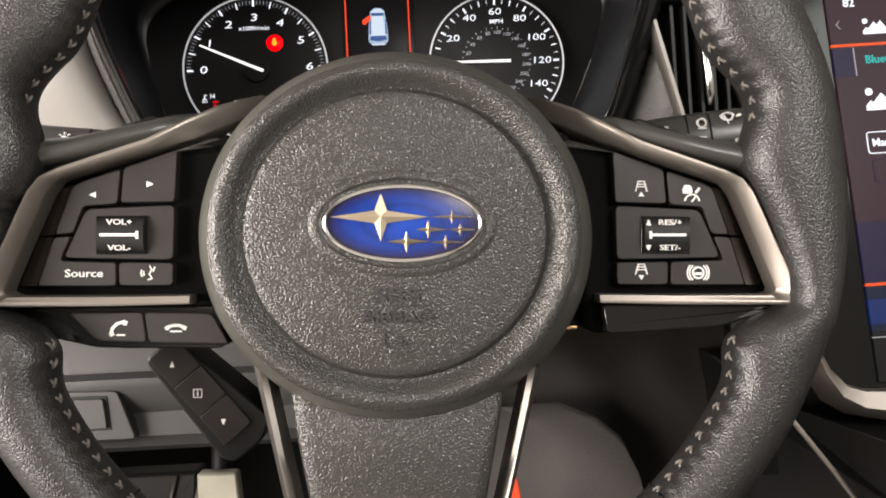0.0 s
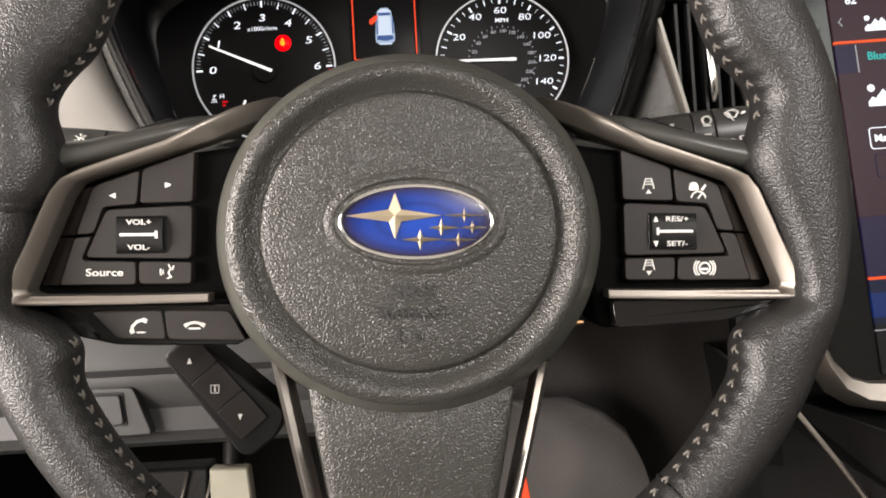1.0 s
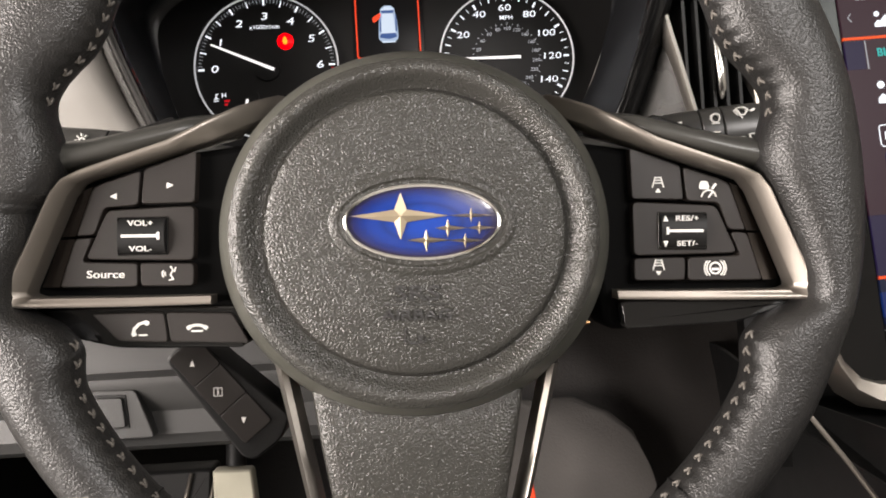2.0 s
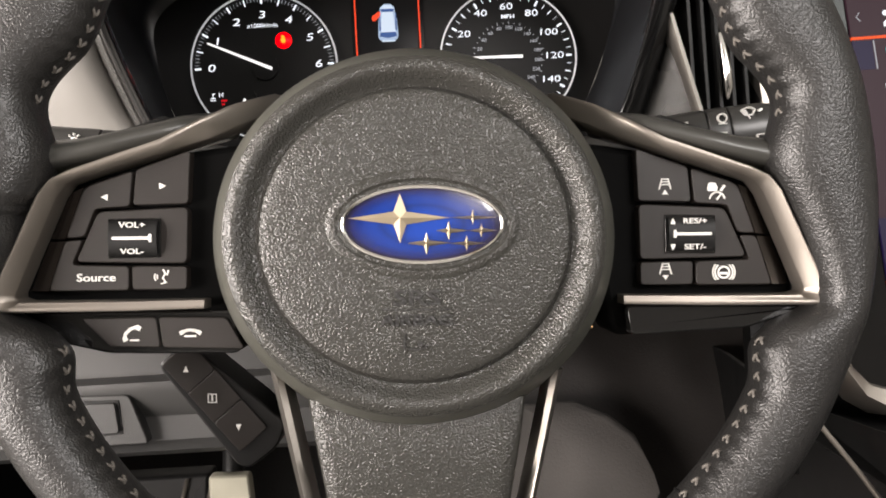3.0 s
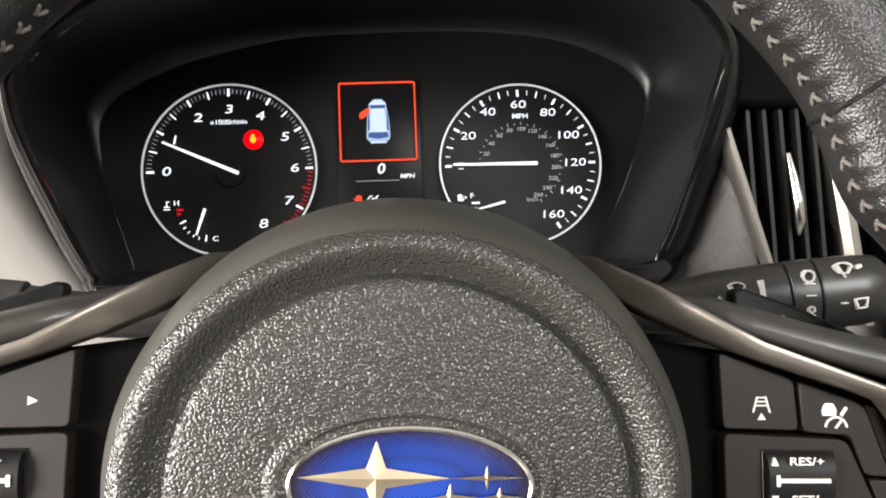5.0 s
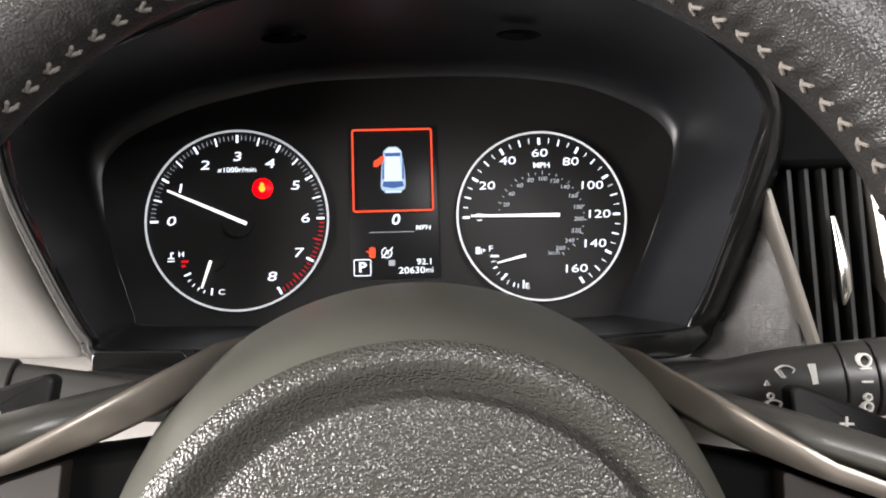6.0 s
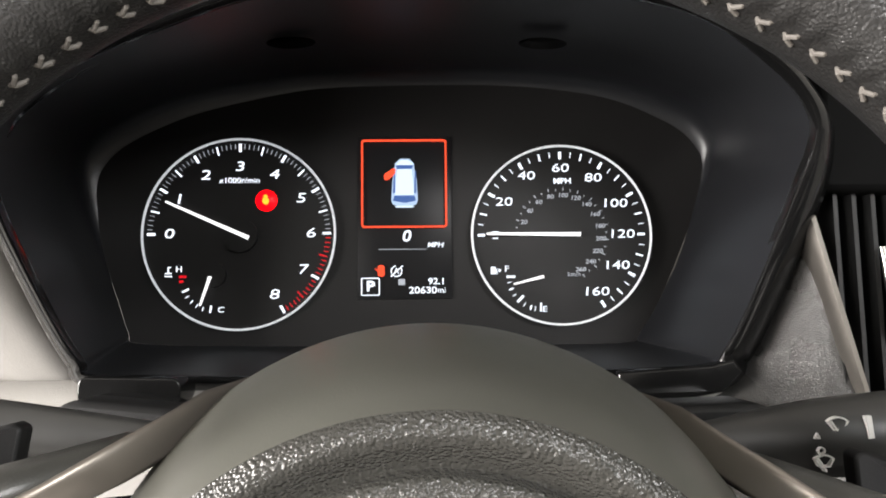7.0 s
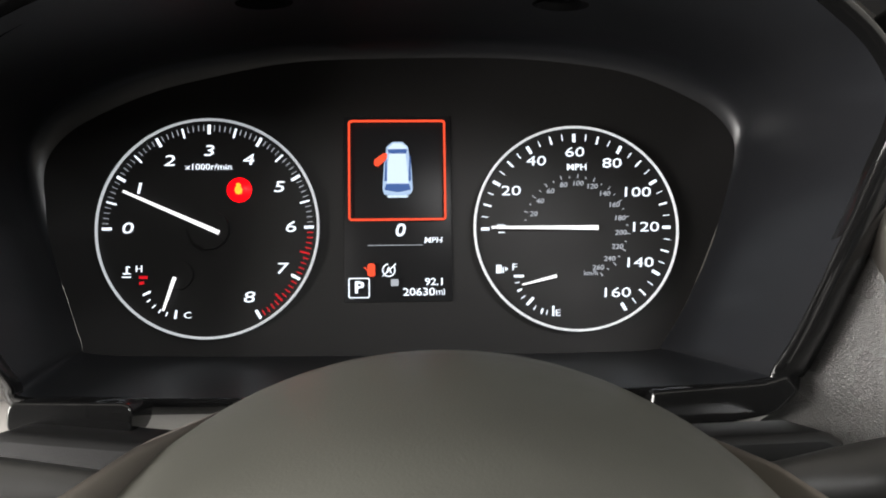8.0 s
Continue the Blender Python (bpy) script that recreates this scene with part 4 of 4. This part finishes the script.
    grid.append([(x0 + (x1 - x0) * t, y0 + (y1 - y0) * (1 - (1 - t) ** 1.7), z) for t in (0, 0.15, 0.3, 0.5, 0.7, 0.85, 1)])
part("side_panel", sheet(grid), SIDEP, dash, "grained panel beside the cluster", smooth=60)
# panel under the cluster, behind the column
grid = []
for z, y in ((0.0535, 0.206), (0.046, 0.196), (0.030, 0.186), (0.0, 0.182), (-0.03, 0.180)):
    grid.append([(x, y + 0.004 * abs(x) / 0.15, z) for x in (-0.60, -0.40, -0.25, -0.14, -0.07, 0.0, 0.07, 0.13, 0.20, 0.40, 0.8)])
part("lower_panel", sheet(grid), DASH_LIT, dash, smooth=60)
part("lower_lip", slab([(-0.146, 0.0460), (-0.120, 0.0440), (-0.104, 0.0440), (-0.104, 0.0560), (-0.146, 0.0570)], 0.181, 0.203, 0.004, 0.0008), GLOSS, cluster)
part("lower_lip", slab([(0.076, 0.0435), (0.104, 0.0435), (0.123, 0.0470), (0.132, 0.0550), (0.128, 0.0610), (0.119, 0.0585), (0.078, 0.0560)], 0.1895, 0.204, 0.0015, 0.0012), GLOSS, cluster)
# dash top towards the windscreen and the passenger side
grid = [[(x, y, z + 0.02 * math.sin(x * 3)) for x in (-0.75, -0.4, -0.2, 0, 0.2, 0.4, 0.7, 1.1)] for y, z in ((0.24, 0.235), (0.30, 0.245), (0.45, 0.27), (0.75, 0.34))]
part("dash_top", sheet(grid, 0.02), DASH_LIT, dash, smooth=60)
grid = [[(x, y, z) for x in (0.20, 0.3, 0.5, 0.8, 1.1)] for z, y in ((0.25, 0.27), (0.20, 0.215), (0.16, 0.20), (0.05, 0.195), (-0.16, 0.19))]
part("centre_panel", sheet(grid), BLACK, dash, smooth=60)

# ---- air vent ----
vent = thing("air_vent", "black vertical-slat air vent between satin strips", "air vent", at=(0.18, 0.19, 0.03))
part("vent_back", slab([(0.158, 0.02), (0.214, 0.02), (0.214, 0.185), (0.162, 0.185)], 0.186, 0.196, 0.002), BLACK, vent)
part("vent_frame", slab([(0.1525, 0.128), (0.216, 0.128), (0.214, 0.190), (0.158, 0.190)], 0.160, 0.185, 0.004, 0.003), DEEP, vent)
for i in range(6):
    x = 0.1625 + i * 0.0078
    part("slat", rings([[(x + 0.0012, 0.166, 0.03), (x - 0.0008, 0.185, 0.03), (x + 0.0006, 0.185, 0.03), (x + 0.0030, 0.166, 0.03)], [(x - 0.0008, 0.166, 0.129), (x - 0.0026, 0.185, 0.129), (x - 0.0012, 0.185, 0.129), (x + 0.0010, 0.166, 0.129)]]), BLACK, vent)
part("vent_tab", rod([(0.1790, 0.1625, 0.106), (0.1800, 0.161, 0.096), (0.1812, 0.160, 0.084), (0.1820, 0.161, 0.074), (0.1824, 0.164, 0.068)], 0.002, 10, taper=[0.0012, 0.0020, 0.0026, 0.0026, 0.001]), CHROME, vent, "bright metal vent tab")
for x0, x1, z0, z1, y0, y1, w in ((0.1478, 0.1745, 0.128, 0.025, 0.160, 0.160, 0.0024), (0.2010, 0.2105, 0.122, 0.025, 0.160, 0.160, 0.0044)):
    loops = [[(x0 + (x1 - x0) * t - w, y0 + (y1 - y0) * t + 0.018, z0 + (z1 - z0) * t), (x0 + (x1 - x0) * t - w, y0 + (y1 - y0) * t + 0.003, z0 + (z1 - z0) * t), (x0 + (x1 - x0) * t - w * 0.3, y0 + (y1 - y0) * t, z0 + (z1 - z0) * t), (x0 + (x1 - x0) * t + w * 0.6, y0 + (y1 - y0) * t + 0.0005, z0 + (z1 - z0) * t), (x0 + (x1 - x0) * t + w, y0 + (y1 - y0) * t + 0.004, z0 + (z1 - z0) * t), (x0 + (x1 - x0) * t + w, y0 + (y1 - y0) * t + 0.018, z0 + (z1 - z0) * t)] for t in np.linspace(0, 1, 8)]
    part("vent_strip", rings(loops), SATIN_DARK, vent, "satin silver strip", smooth=40)

# ---- centre touchscreen ----
touch = thing("touchscreen", "tall portrait touchscreen with dark menus and orange lines", "touchscreen", at=(0.34, 0.18, -0.11), local=pose(0.2643, 0.1645, 0.0296, -7.4, -1.46, 0) @ Matrix.Scale(1.035, 4) @ Matrix.Translation((-0.259, -0.1645, -0.0286)))
glass = part("screen_glass", slab([(0.226, -0.099), (0.44, -0.099), (0.44, 0.165), (0.226, 0.165)], 0.166, 0.182, 0.012, 0.001), GLOSS, touch, "gloss black screen surround")
YS = 0.1645
panel = lambda name, x0, z0, x1, z1, m, lift=0.0, label="": part(name, slab([(x0, z0), (x1, z0), (x1, z1), (x0, z1)], YS - lift, 0.1675, 0, 0.0001), m, glass, label, smooth=0)
panel("menu_top", 0.259, 0.099, 0.42, 0.150, SCR_TOP)
panel("menu_middle", 0.259, -0.006, 0.42, 0.099, SCR_TOP)
panel("menu_lower", 0.259, -0.041, 0.42, -0.006, SCR_MID)
panel("menu_bar", 0.259, -0.068, 0.42, -0.041, SCR_BLUE)
panel("menu_foot", 0.259, -0.096, 0.42, -0.068, SCREEN_L)
panel("menu_line", 0.259, 0.0980, 0.42, 0.0996, ORANGE_L, 0.0004, "orange menu line")
panel("menu_line", 0.259, -0.0425, 0.42, -0.0408, ORANGE_L, 0.0004, "orange menu line")
panel("menu_tab", 0.259, 0.080, 0.2705, 0.097, SCR_MID, 0.0002)
panel("menu_rule", 0.2712, 0.080, 0.2718, 0.097, GREY_L, 0.0004)
panel("menu_wave", 0.259, -0.064, 0.42, -0.050, SCR_WAVE, 0.0002)
panel("menu_rule", 0.259, -0.0715, 0.42, -0.0709, GREY_L, 0.0004)
lettering("menu_words", "Bluetooth", 0.0068, 0.2775, YS - 0.0004, 0.0893, TEAL_L, glass, align="LEFT", bold=0.00012)
lettering("menu_words", "Manage", 0.0062, 0.2745, YS - 0.0004, 0.0395, WHITE_L, glass, align="LEFT", bold=0.00010)
for x0, z0, x1, z1, m in ((0.2720, 0.0335, 0.345, 0.0460, WHITE_L), (0.2735, 0.0165, 0.345, 0.0300, SCR_MID)):
    r = rounded([(x0, z0), (x1, z0), (x1, z1), (x0, z1)], 0.002)
    part("menu_button", path_line(r + [r[0]], 0.0005, YS - 0.0004, YS + 0.0005), m, glass, smooth=0)
for bx, bz, k in ((0.2745, 0.0590, 1.0), (0.2790, 0.1050, 0.72)):
    part("picture_mark", join(disc(bx + 0.0025 * k, bz + 0.0110 * k, 0.0022 * k, YS - 0.0004, YS + 0.0005, 16), rings([[(bx + x * k, y, bz + z * k) for x, z in ((0, 0), (0.0195, 0), (0.0195, 0.0045), (0.0150, 0.0110), (0.0120, 0.0070), (0.0095, 0.0100), (0.0045, 0.0045), (0.0028, 0.0058), (0, 0.0028))] for y in (YS + 0.0005, YS - 0.0004)])), WHITE_L, glass, "white picture symbol", smooth=0)
part("back_mark", path_line([(0.2655, 0.1140), (0.2635, 0.1115), (0.2655, 0.1090)], 0.0004, YS - 0.0004, YS + 0.0005), GREY_L, glass, smooth=0)
lettering("menu_words", "82", 0.0070, 0.2690, YS - 0.0004, 0.1245, WHITE_L, glass, align="LEFT", bold=0.0001)
part("foot_mark", path_line([(0.2790, -0.0800), (0.2775, -0.0900), (0.2830, -0.0900)], 0.0008, YS - 0.0004, YS + 0.0005), WHITE_L, glass, smooth=0)
part("volume_knob", rod([(0.2425, 0.170, 0.1065), (0.2425, 0.158, 0.1065), (0.2425, 0.1565, 0.1065)], 0.006, 24, taper=[0.0062, 0.006, 0.0048]), GLOSS, touch, "gloss black volume knob")
# satin surround along the lower edge
loops = []
edge = [(0.2120, 0.02), (0.2150, -0.03), (0.2206, -0.0571), (0.2246, -0.0701), (0.2310, -0.0863), (0.2392, -0.0962), (0.2484, -0.0995), (0.2605, -0.1004), (0.30, -0.1012), (0.42, -0.1012)]
width = (0.3, 0.35, 0.45, 0.5, 0.75, 1.15, 1.55, 1.8, 1.9, 1.9)
for i, (x, z) in enumerate(edge):
    a = Vector(edge[min(i + 1, len(edge) - 1)]) - Vector(edge[max(i - 1, 0)])
    nrm = Vector((a.y, -a.x)).normalized()
    loops.append([(x + nrm.x * k, y, z + nrm.y * k) for k, y in ((-0.002, 0.180), (-0.001, 0.164), (0.0006, 0.160), (0.006 * width[i], 0.1585), (0.009 * width[i], 0.164), (0.009 * width[i], 0.182))])
part("screen_trim", rings(loops), SATIN, touch, "satin silver screen surround", smooth=50)

# ---- column, stalks ----
column = thing("steering_column", "black plastic steering column shroud", "steering column", at=(0, 0.15, 0.0))
loops = []
for y, w, top, low in ((0.072, 0.058, 0.046, -0.055), (0.085, 0.066, 0.052, -0.062), (0.12, 0.074, 0.050, -0.066), (0.16, 0.080, 0.046, -0.070), (0.20, 0.084, 0.045, -0.074)):
    loops.append([(x, y, z) for x, z in rounded([(-w, low), (w, low), (w, top * 0.5), (w * 0.75, top), (-w * 0.75, top), (-w, top * 0.5)], 0.016, 4)])
part("shroud", rings(loops), BLACK, column, smooth=50)
part("shroud_wing", slab([(0.060, 0.020), (0.125, 0.034), (0.129, 0.042), (0.122, 0.0465), (0.060, 0.045)], 0.150, 0.178, 0.004, 0.003), BLACK, column)
part("shroud_wing", slab([(-0.060, 0.020), (-0.145, 0.036), (-0.147, 0.046), (-0.138, 0.0500), (-0.060, 0.042)], 0.160, 0.190, 0.004, 0.003), BLACK, column)

stalk = thing("wiper_stalk", "black wiper stalk with white printed symbols", "control stalk", at=(0.05, 0.12, 0.03))
SP = lambda x: (x, 0.118 - 0.10 * (x - 0.06), 0.0345 + 0.065 * (x - 0.06))
xs = [0.05, 0.07, 0.09, 0.105, 0.12, 0.135, 0.147, 0.1475]
part("stalk_arm", rod([SP(x) for x in xs], 0.01, 20, flat=0.8, taper=[0.006, 0.0065, 0.008, 0.0105, 0.0125, 0.0135, 0.0138, 0.0132]), STALK, stalk)
part("stalk_ring", rod([SP(x) for x in (0.148, 0.1485, 0.1580, 0.1585)], 0.01, 24, flat=0.8, taper=[0.0132, 0.0138, 0.0140, 0.0134]), STALK, stalk)
part("stalk_tip", rod([SP(x) for x in (0.159, 0.1595, 0.175, 0.183, 0.186, 0.187)], 0.01, 24, flat=0.8, taper=[0.0134, 0.0140, 0.0138, 0.0128, 0.010, 0.004]), STALK, stalk)
front_y = lambda x: SP(x)[1] - 0.0118


def mark(*symbols, where=stalk):
    for bm in symbols:
        part("stalk_mark", bm, PRINT, where, smooth=0)


def fan(cx, cz, k, y):
    """A wiper symbol: a curved pane with a blade."""
    return join(path_line([(cx - 0.0032 * k, cz + 0.0012 * k)] + arc(cx, cz - 0.002 * k, 0.0045 * k, 135, 45, 6) + [(cx + 0.0016 * k, cz - 0.0014 * k), (cx - 0.0016 * k, cz - 0.0014 * k), (cx - 0.0032 * k, cz + 0.0012 * k)], 0.0005, y, y + 0.003), path_line([(cx + 0.0004 * k, cz - 0.003 * k), (cx - 0.002 * k, cz + 0.001 * k)], 0.0005, y, y + 0.003))


mark(fan(0.1265, 0.0440, 1.0, front_y(0.1265) - 0.0006 + 0.0024))
mark(bar(0.1355, 0.0435, 0.0018, 0.0070, 0.1, front_y(0.1355) + 0.0004, front_y(0.1355) + 0.004))
mark(join(path_line([(0.1188, 0.0400), (0.1204, 0.0400), (0.1196, 0.0414), (0.1188, 0.0400)], 0.0004, front_y(0.119) + 0.001, front_y(0.119) + 0.005)))
mark(path_line(arc(0.1205, 0.0362, 0.0010, 0, 360, 10), 0.0004, front_y(0.12) + 0.0005, front_y(0.12) + 0.005))
mark(fan(0.1215, 0.0325, 0.9, front_y(0.12) + 0.0008))
mark(path_line(arc(0.1530, 0.0478, 0.0022, 0, 360, 10), 0.0006, front_y(0.153) + 0.0006, front_y(0.153) + 0.004), bar(0.1530, 0.0450, 0.004, 0.0006, 0, front_y(0.153) + 0.0002, front_y(0.153) + 0.004), bar(0.1530, 0.0405, 0.0036, 0.0006, 0, front_y(0.153) - 0.0004, front_y(0.153) + 0.004), path_line(arc(0.1530, 0.0352, 0.0011, 0, 360, 8), 0.0005, front_y(0.153) - 0.0002, front_y(0.153) + 0.004), path_line(arc(0.1530, 0.0318, 0.0016, 0, 360, 8), 0.0006, front_y(0.153) + 0.0004, front_y(0.153) + 0.004))
mark(fan(0.1660, 0.0500, 1.0, front_y(0.166) + 0.0006), bar(0.1715, 0.0508, 0.0022, 0.0012, 0.4, front_y(0.171) + 0.0006, front_y(0.171) + 0.004))
mark(path_line([(0.1690, 0.0385), (0.1738, 0.0390), (0.1730, 0.0355), (0.1700, 0.0350), (0.1690, 0.0385)], 0.0005, front_y(0.17) - 0.0004, front_y(0.17) + 0.004), bar(0.1652, 0.0372, 0.0022, 0.0006, 0, front_y(0.165) - 0.0004, front_y(0.165) + 0.004))

lamp_stalk = thing("light_stalk", "black light-switch stalk with white printed symbols", "control stalk", at=(-0.05, 0.12, 0.03))
LP = lambda x: (-x, 0.114 - 0.08 * (x - 0.06), 0.036 + 0.12 * (x - 0.06))
part("stalk_arm", rod([LP(x) for x in (0.05, 0.08, 0.11, 0.13, 0.142, 0.1425)], 0.01, 20, flat=0.8, taper=[0.006, 0.0065, 0.008, 0.0090, 0.0095, 0.009]), STALK, lamp_stalk)
part("stalk_ring", rod([LP(x) for x in (0.143, 0.1435, 0.1545, 0.155)], 0.01, 24, flat=0.8, taper=[0.0100, 0.0108, 0.0110, 0.0104]), STALK, lamp_stalk)
part("stalk_tip", rod([LP(x) for x in (0.1555, 0.156, 0.180, 0.190, 0.192)], 0.01, 24, flat=0.8, taper=[0.0104, 0.0110, 0.0108, 0.009, 0.004]), STALK, lamp_stalk)
yl = LP(0.16)[1] - 0.0096
mark(join(path_line(arc(-0.1525, 0.0515, 0.0018, -90, 90, 6) + [(-0.1525, 0.0533), (-0.1525, 0.0497)], 0.0005, yl, yl + 0.004), *[bar(-0.1552, 0.0501 + 0.0012 * i, 0.0024, 0.0004, 0, yl, yl + 0.004) for i in range(3)]), where=lamp_stalk)
mark(join(path_line(arc(-0.1650, 0.0525, 0.0013, 0, 360, 8), 0.0005, yl, yl + 0.004), *[bar(-0.1650 + 0.0028 * math.cos(a), 0.0525 + 0.0028 * math.sin(a), 0.0012, 0.0004, a, yl, yl + 0.004) for a in np.linspace(0, 2 * math.pi, 9)[:-1]]), where=lamp_stalk)

# ---- knee panel with a blank switch ----
knee = thing("knee_panel", "grey plastic knee panel with a blank square switch", "trim panel", at=(-0.16, 0.16, -0.11), kind="structure")
grid = [[(x, y + dy * (x + 0.1), z) for x in (-0.52, -0.40, -0.30, -0.24, -0.20, -0.16, -0.12, -0.09, -0.05)] for z, y, dy in ((-0.020, 0.178, 0.0), (-0.045, 0.170, 0.0), (-0.068, 0.164, 0), (-0.0725, 0.164, 0), (-0.0745, 0.150, 0), (-0.080, 0.1495, 0), (-0.095, 0.158, 0), (-0.108, 0.156, 0), (-0.1125, 0.150, 0), (-0.116, 0.156, 0))]
part("panel", sheet(grid), KNEE, knee, smooth=35)
part("switch_frame", slab([(-0.1965, -0.0795), (-0.1640, -0.0805), (-0.1545, -0.1080), (-0.1965, -0.1080)], 0.1485, 0.165, 0.003, 0.0008), KNEE, knee)
part("switch_gap", slab([(-0.1890, -0.0825), (-0.1695, -0.0830), (-0.1680, -0.1020), (-0.1850, -0.1022)], 0.1480, 0.15, 0.001, 0.0002), BLACK, knee)
part("blank_switch", slab([(-0.1872, -0.0840), (-0.1712, -0.0842), (-0.1695, -0.1008), (-0.1836, -0.1012)], 0.1462, 0.15, 0.002, 0.0005), KNEE, knee, "blank grey switch")

# ---- footwell ----
well = thing("footwell", "dark carpeted footwell", "footwell", at=(0, 0.6, -0.4), kind="structure")
part("carpet", sheet([[(x, y, z) for x in (-0.55, -0.3, -0.1, 0.1, 0.3, 0.5)] for y, z in ((0.75, 0.05), (0.72, -0.15), (0.62, -0.36), (0.35, -0.47), (-0.2, -0.62))], 0.02), CARPET, well, smooth=60)
# the tunnel side and the rumpled floor mat in front of it
lump = lambda x, y, z: 0.010 * noise.noise(Vector((x * 14, y * 9, z * 14))) + 0.004 * noise.noise(Vector((x * 40, y * 30, z * 40)))
part("side_trim", sheet([[(x, y + lump(x, y, z), z) for x in np.linspace(0.0, 0.30, 28)] for z, y in zip(np.linspace(-0.070, -0.46, 34), np.linspace(0.47, 0.26, 34))], 0.01), BROWN, well, "brown-grey tunnel carpet", smooth=70)
part("floor_mat", sheet([[(x + 0.010 * math.sin(z * 60 + 4 * x) + 0.006 * math.sin(z * 140) + 2 * lump(x, z, y), y + 1.2 * lump(z, x, y), z) for x in np.linspace(0.030 - 0.12 * k, 0.135 + 0.16 * k, 18)] for k, z, y in zip(np.linspace(0, 1, 20), np.linspace(-0.148, -0.40, 20), np.linspace(0.385, 0.245, 20))], 0.008), GREYMAT, well, "rumpled grey floor mat", smooth=70)
# black panel added on the left to keep door light out of the footwell
part("light_block_panel", rings([[(x, y, z) for y, z in ((0.10, -0.75), (0.85, -0.75), (0.85, 0.28), (0.22, 0.24), (0.16, 0.02), (0.12, -0.12))] for x in (-0.46, -0.44)]), BLACK, well, "black side panel added to block the door light")
console = thing("centre_console", "dark centre console side with a satin edge strip", "console", at=(0.3, 0.1, -0.3))
part("console_side", sheet([[(x, y, z) for y, x in ((0.72, 0.30), (0.40, 0.265), (0.19, 0.225), (0.10, 0.230), (-0.05, 0.24), (-0.25, 0.25))] for z in (-0.115, -0.14, -0.2, -0.35, -0.6)], 0.02), BLACK, console, smooth=60)
part("console_top", sheet([[(0.205, 0.185, -0.118), (0.30, 0.185, -0.118), (0.42, 0.185, -0.118)], [(0.235, 0.05, -0.150), (0.30, 0.05, -0.150), (0.42, 0.05, -0.150)], [(0.25, -0.25, -0.20), (0.30, -0.25, -0.20), (0.42, -0.25, -0.20)]], 0.015), BLACK, console, smooth=60)
part("console_strip", rod([(0.194, 0.104, -0.105), (0.2131, 0.099, -0.1325), (0.2271, 0.099, -0.1526), (0.240, 0.095, -0.172)], 0.0014, 8), SATIN, console, "satin edge strip")

pedal = thing("brake_pedal", "pale metal-faced brake pedal", "pedal", at=(-0.15, 0.3, -0.2))
part("pad", slab([(-0.1650, -0.2300), (-0.1300, -0.2300), (-0.1345, -0.1690), (-0.1640, -0.1680)], 0.300, 0.312, 0.003, 0.002), PALE, pedal, "pale worn pedal pad")
part("arm", rod([(-0.150, 0.312, -0.19), (-0.150, 0.34, -0.10), (-0.150, 0.40, 0.0)], 0.008, 10), BLACK, pedal)
strips = thing("foot_rest", "dark foot rest with two bright metal ribs", "foot rest", at=(-0.2, 0.34, -0.25))
part("rest", slab([(-0.26, -0.30), (-0.185, -0.30), (-0.172, -0.175), (-0.25, -0.175)], 0.335, 0.36, 0.004, 0.003), BLACK, strips)
for x in (-0.2090, -0.1890):
    part("rib", rod([(x, 0.333, -0.25), (x + 0.020, 0.333, -0.178)], 0.0016, 8), SATIN, strips, "bright metal rib")
tag = thing("red_tag", "bright red plastic tag hanging in the footwell", "tag", at=(0.07, 0.28, -0.2))
part("tag_body", slab([(0.0655, -0.176), (0.0720, -0.180), (0.0805, -0.240), (0.058, -0.240)], 0.280, 0.284, 0.002, 0.0008), REDP, tag)
glint = thing("column_lock", "small brass-coloured lock ring under the column", "lock", at=(0.10, 0.2, -0.05))
part("lock_ring", rod([(0.094, 0.215, -0.0625), (0.100, 0.213, -0.0645), (0.107, 0.215, -0.0650)], 0.0014, 8), shader("brass", (0.7, 0.4, 0.2), 0.25, 1.0), glint)

# ---- an unseen box room, added to close the place and bounce the lamps' light ----
def box(name, x0, x1, y0, y1, z0, z1, material, label, cat):
    bm = rings([[(x0, y0, z), (x1, y0, z), (x1, y1, z), (x0, y1, z)] for z in (z0, z1)])
    me = bpy.data.meshes.new(name)
    bmesh.ops.recalc_face_normals(bm, faces=bm.faces)
    bm.to_mesh(me)
    bm.free()
    me.materials.append(material)
    return tagged(new(name, me), label, cat, kind="structure")


box("floor", -1.9, 1.9, -1.9, 1.4, 0.24, 0.34, CONCRETE, "unseen grey floor added under the dash", "floor")
box("ceiling", -1.9, 1.9, -1.9, 1.4, 2.2, 2.3, BOUNCE_WALL, "unseen pale ceiling added to bounce light", "ceiling")
box("wall_north", -1.9, 1.9, 1.4, 1.5, 0.34, 2.2, BOUNCE_WALL, "unseen pale wall added to bounce light", "wall")
box("wall_south", -1.9, 1.9, -2.0, -1.9, 0.34, 2.2, BOUNCE_WALL, "unseen pale wall added to bounce light", "wall")
box("wall_east", 1.9, 2.0, -1.9, 1.4, 0.34, 2.2, BOUNCE_WALL, "unseen pale wall added to bounce light", "wall")
box("wall_west", -2.0, -1.9, -1.9, 1.4, 0.34, 2.2, BOUNCE_WALL, "unseen pale wall added to bounce light", "wall")
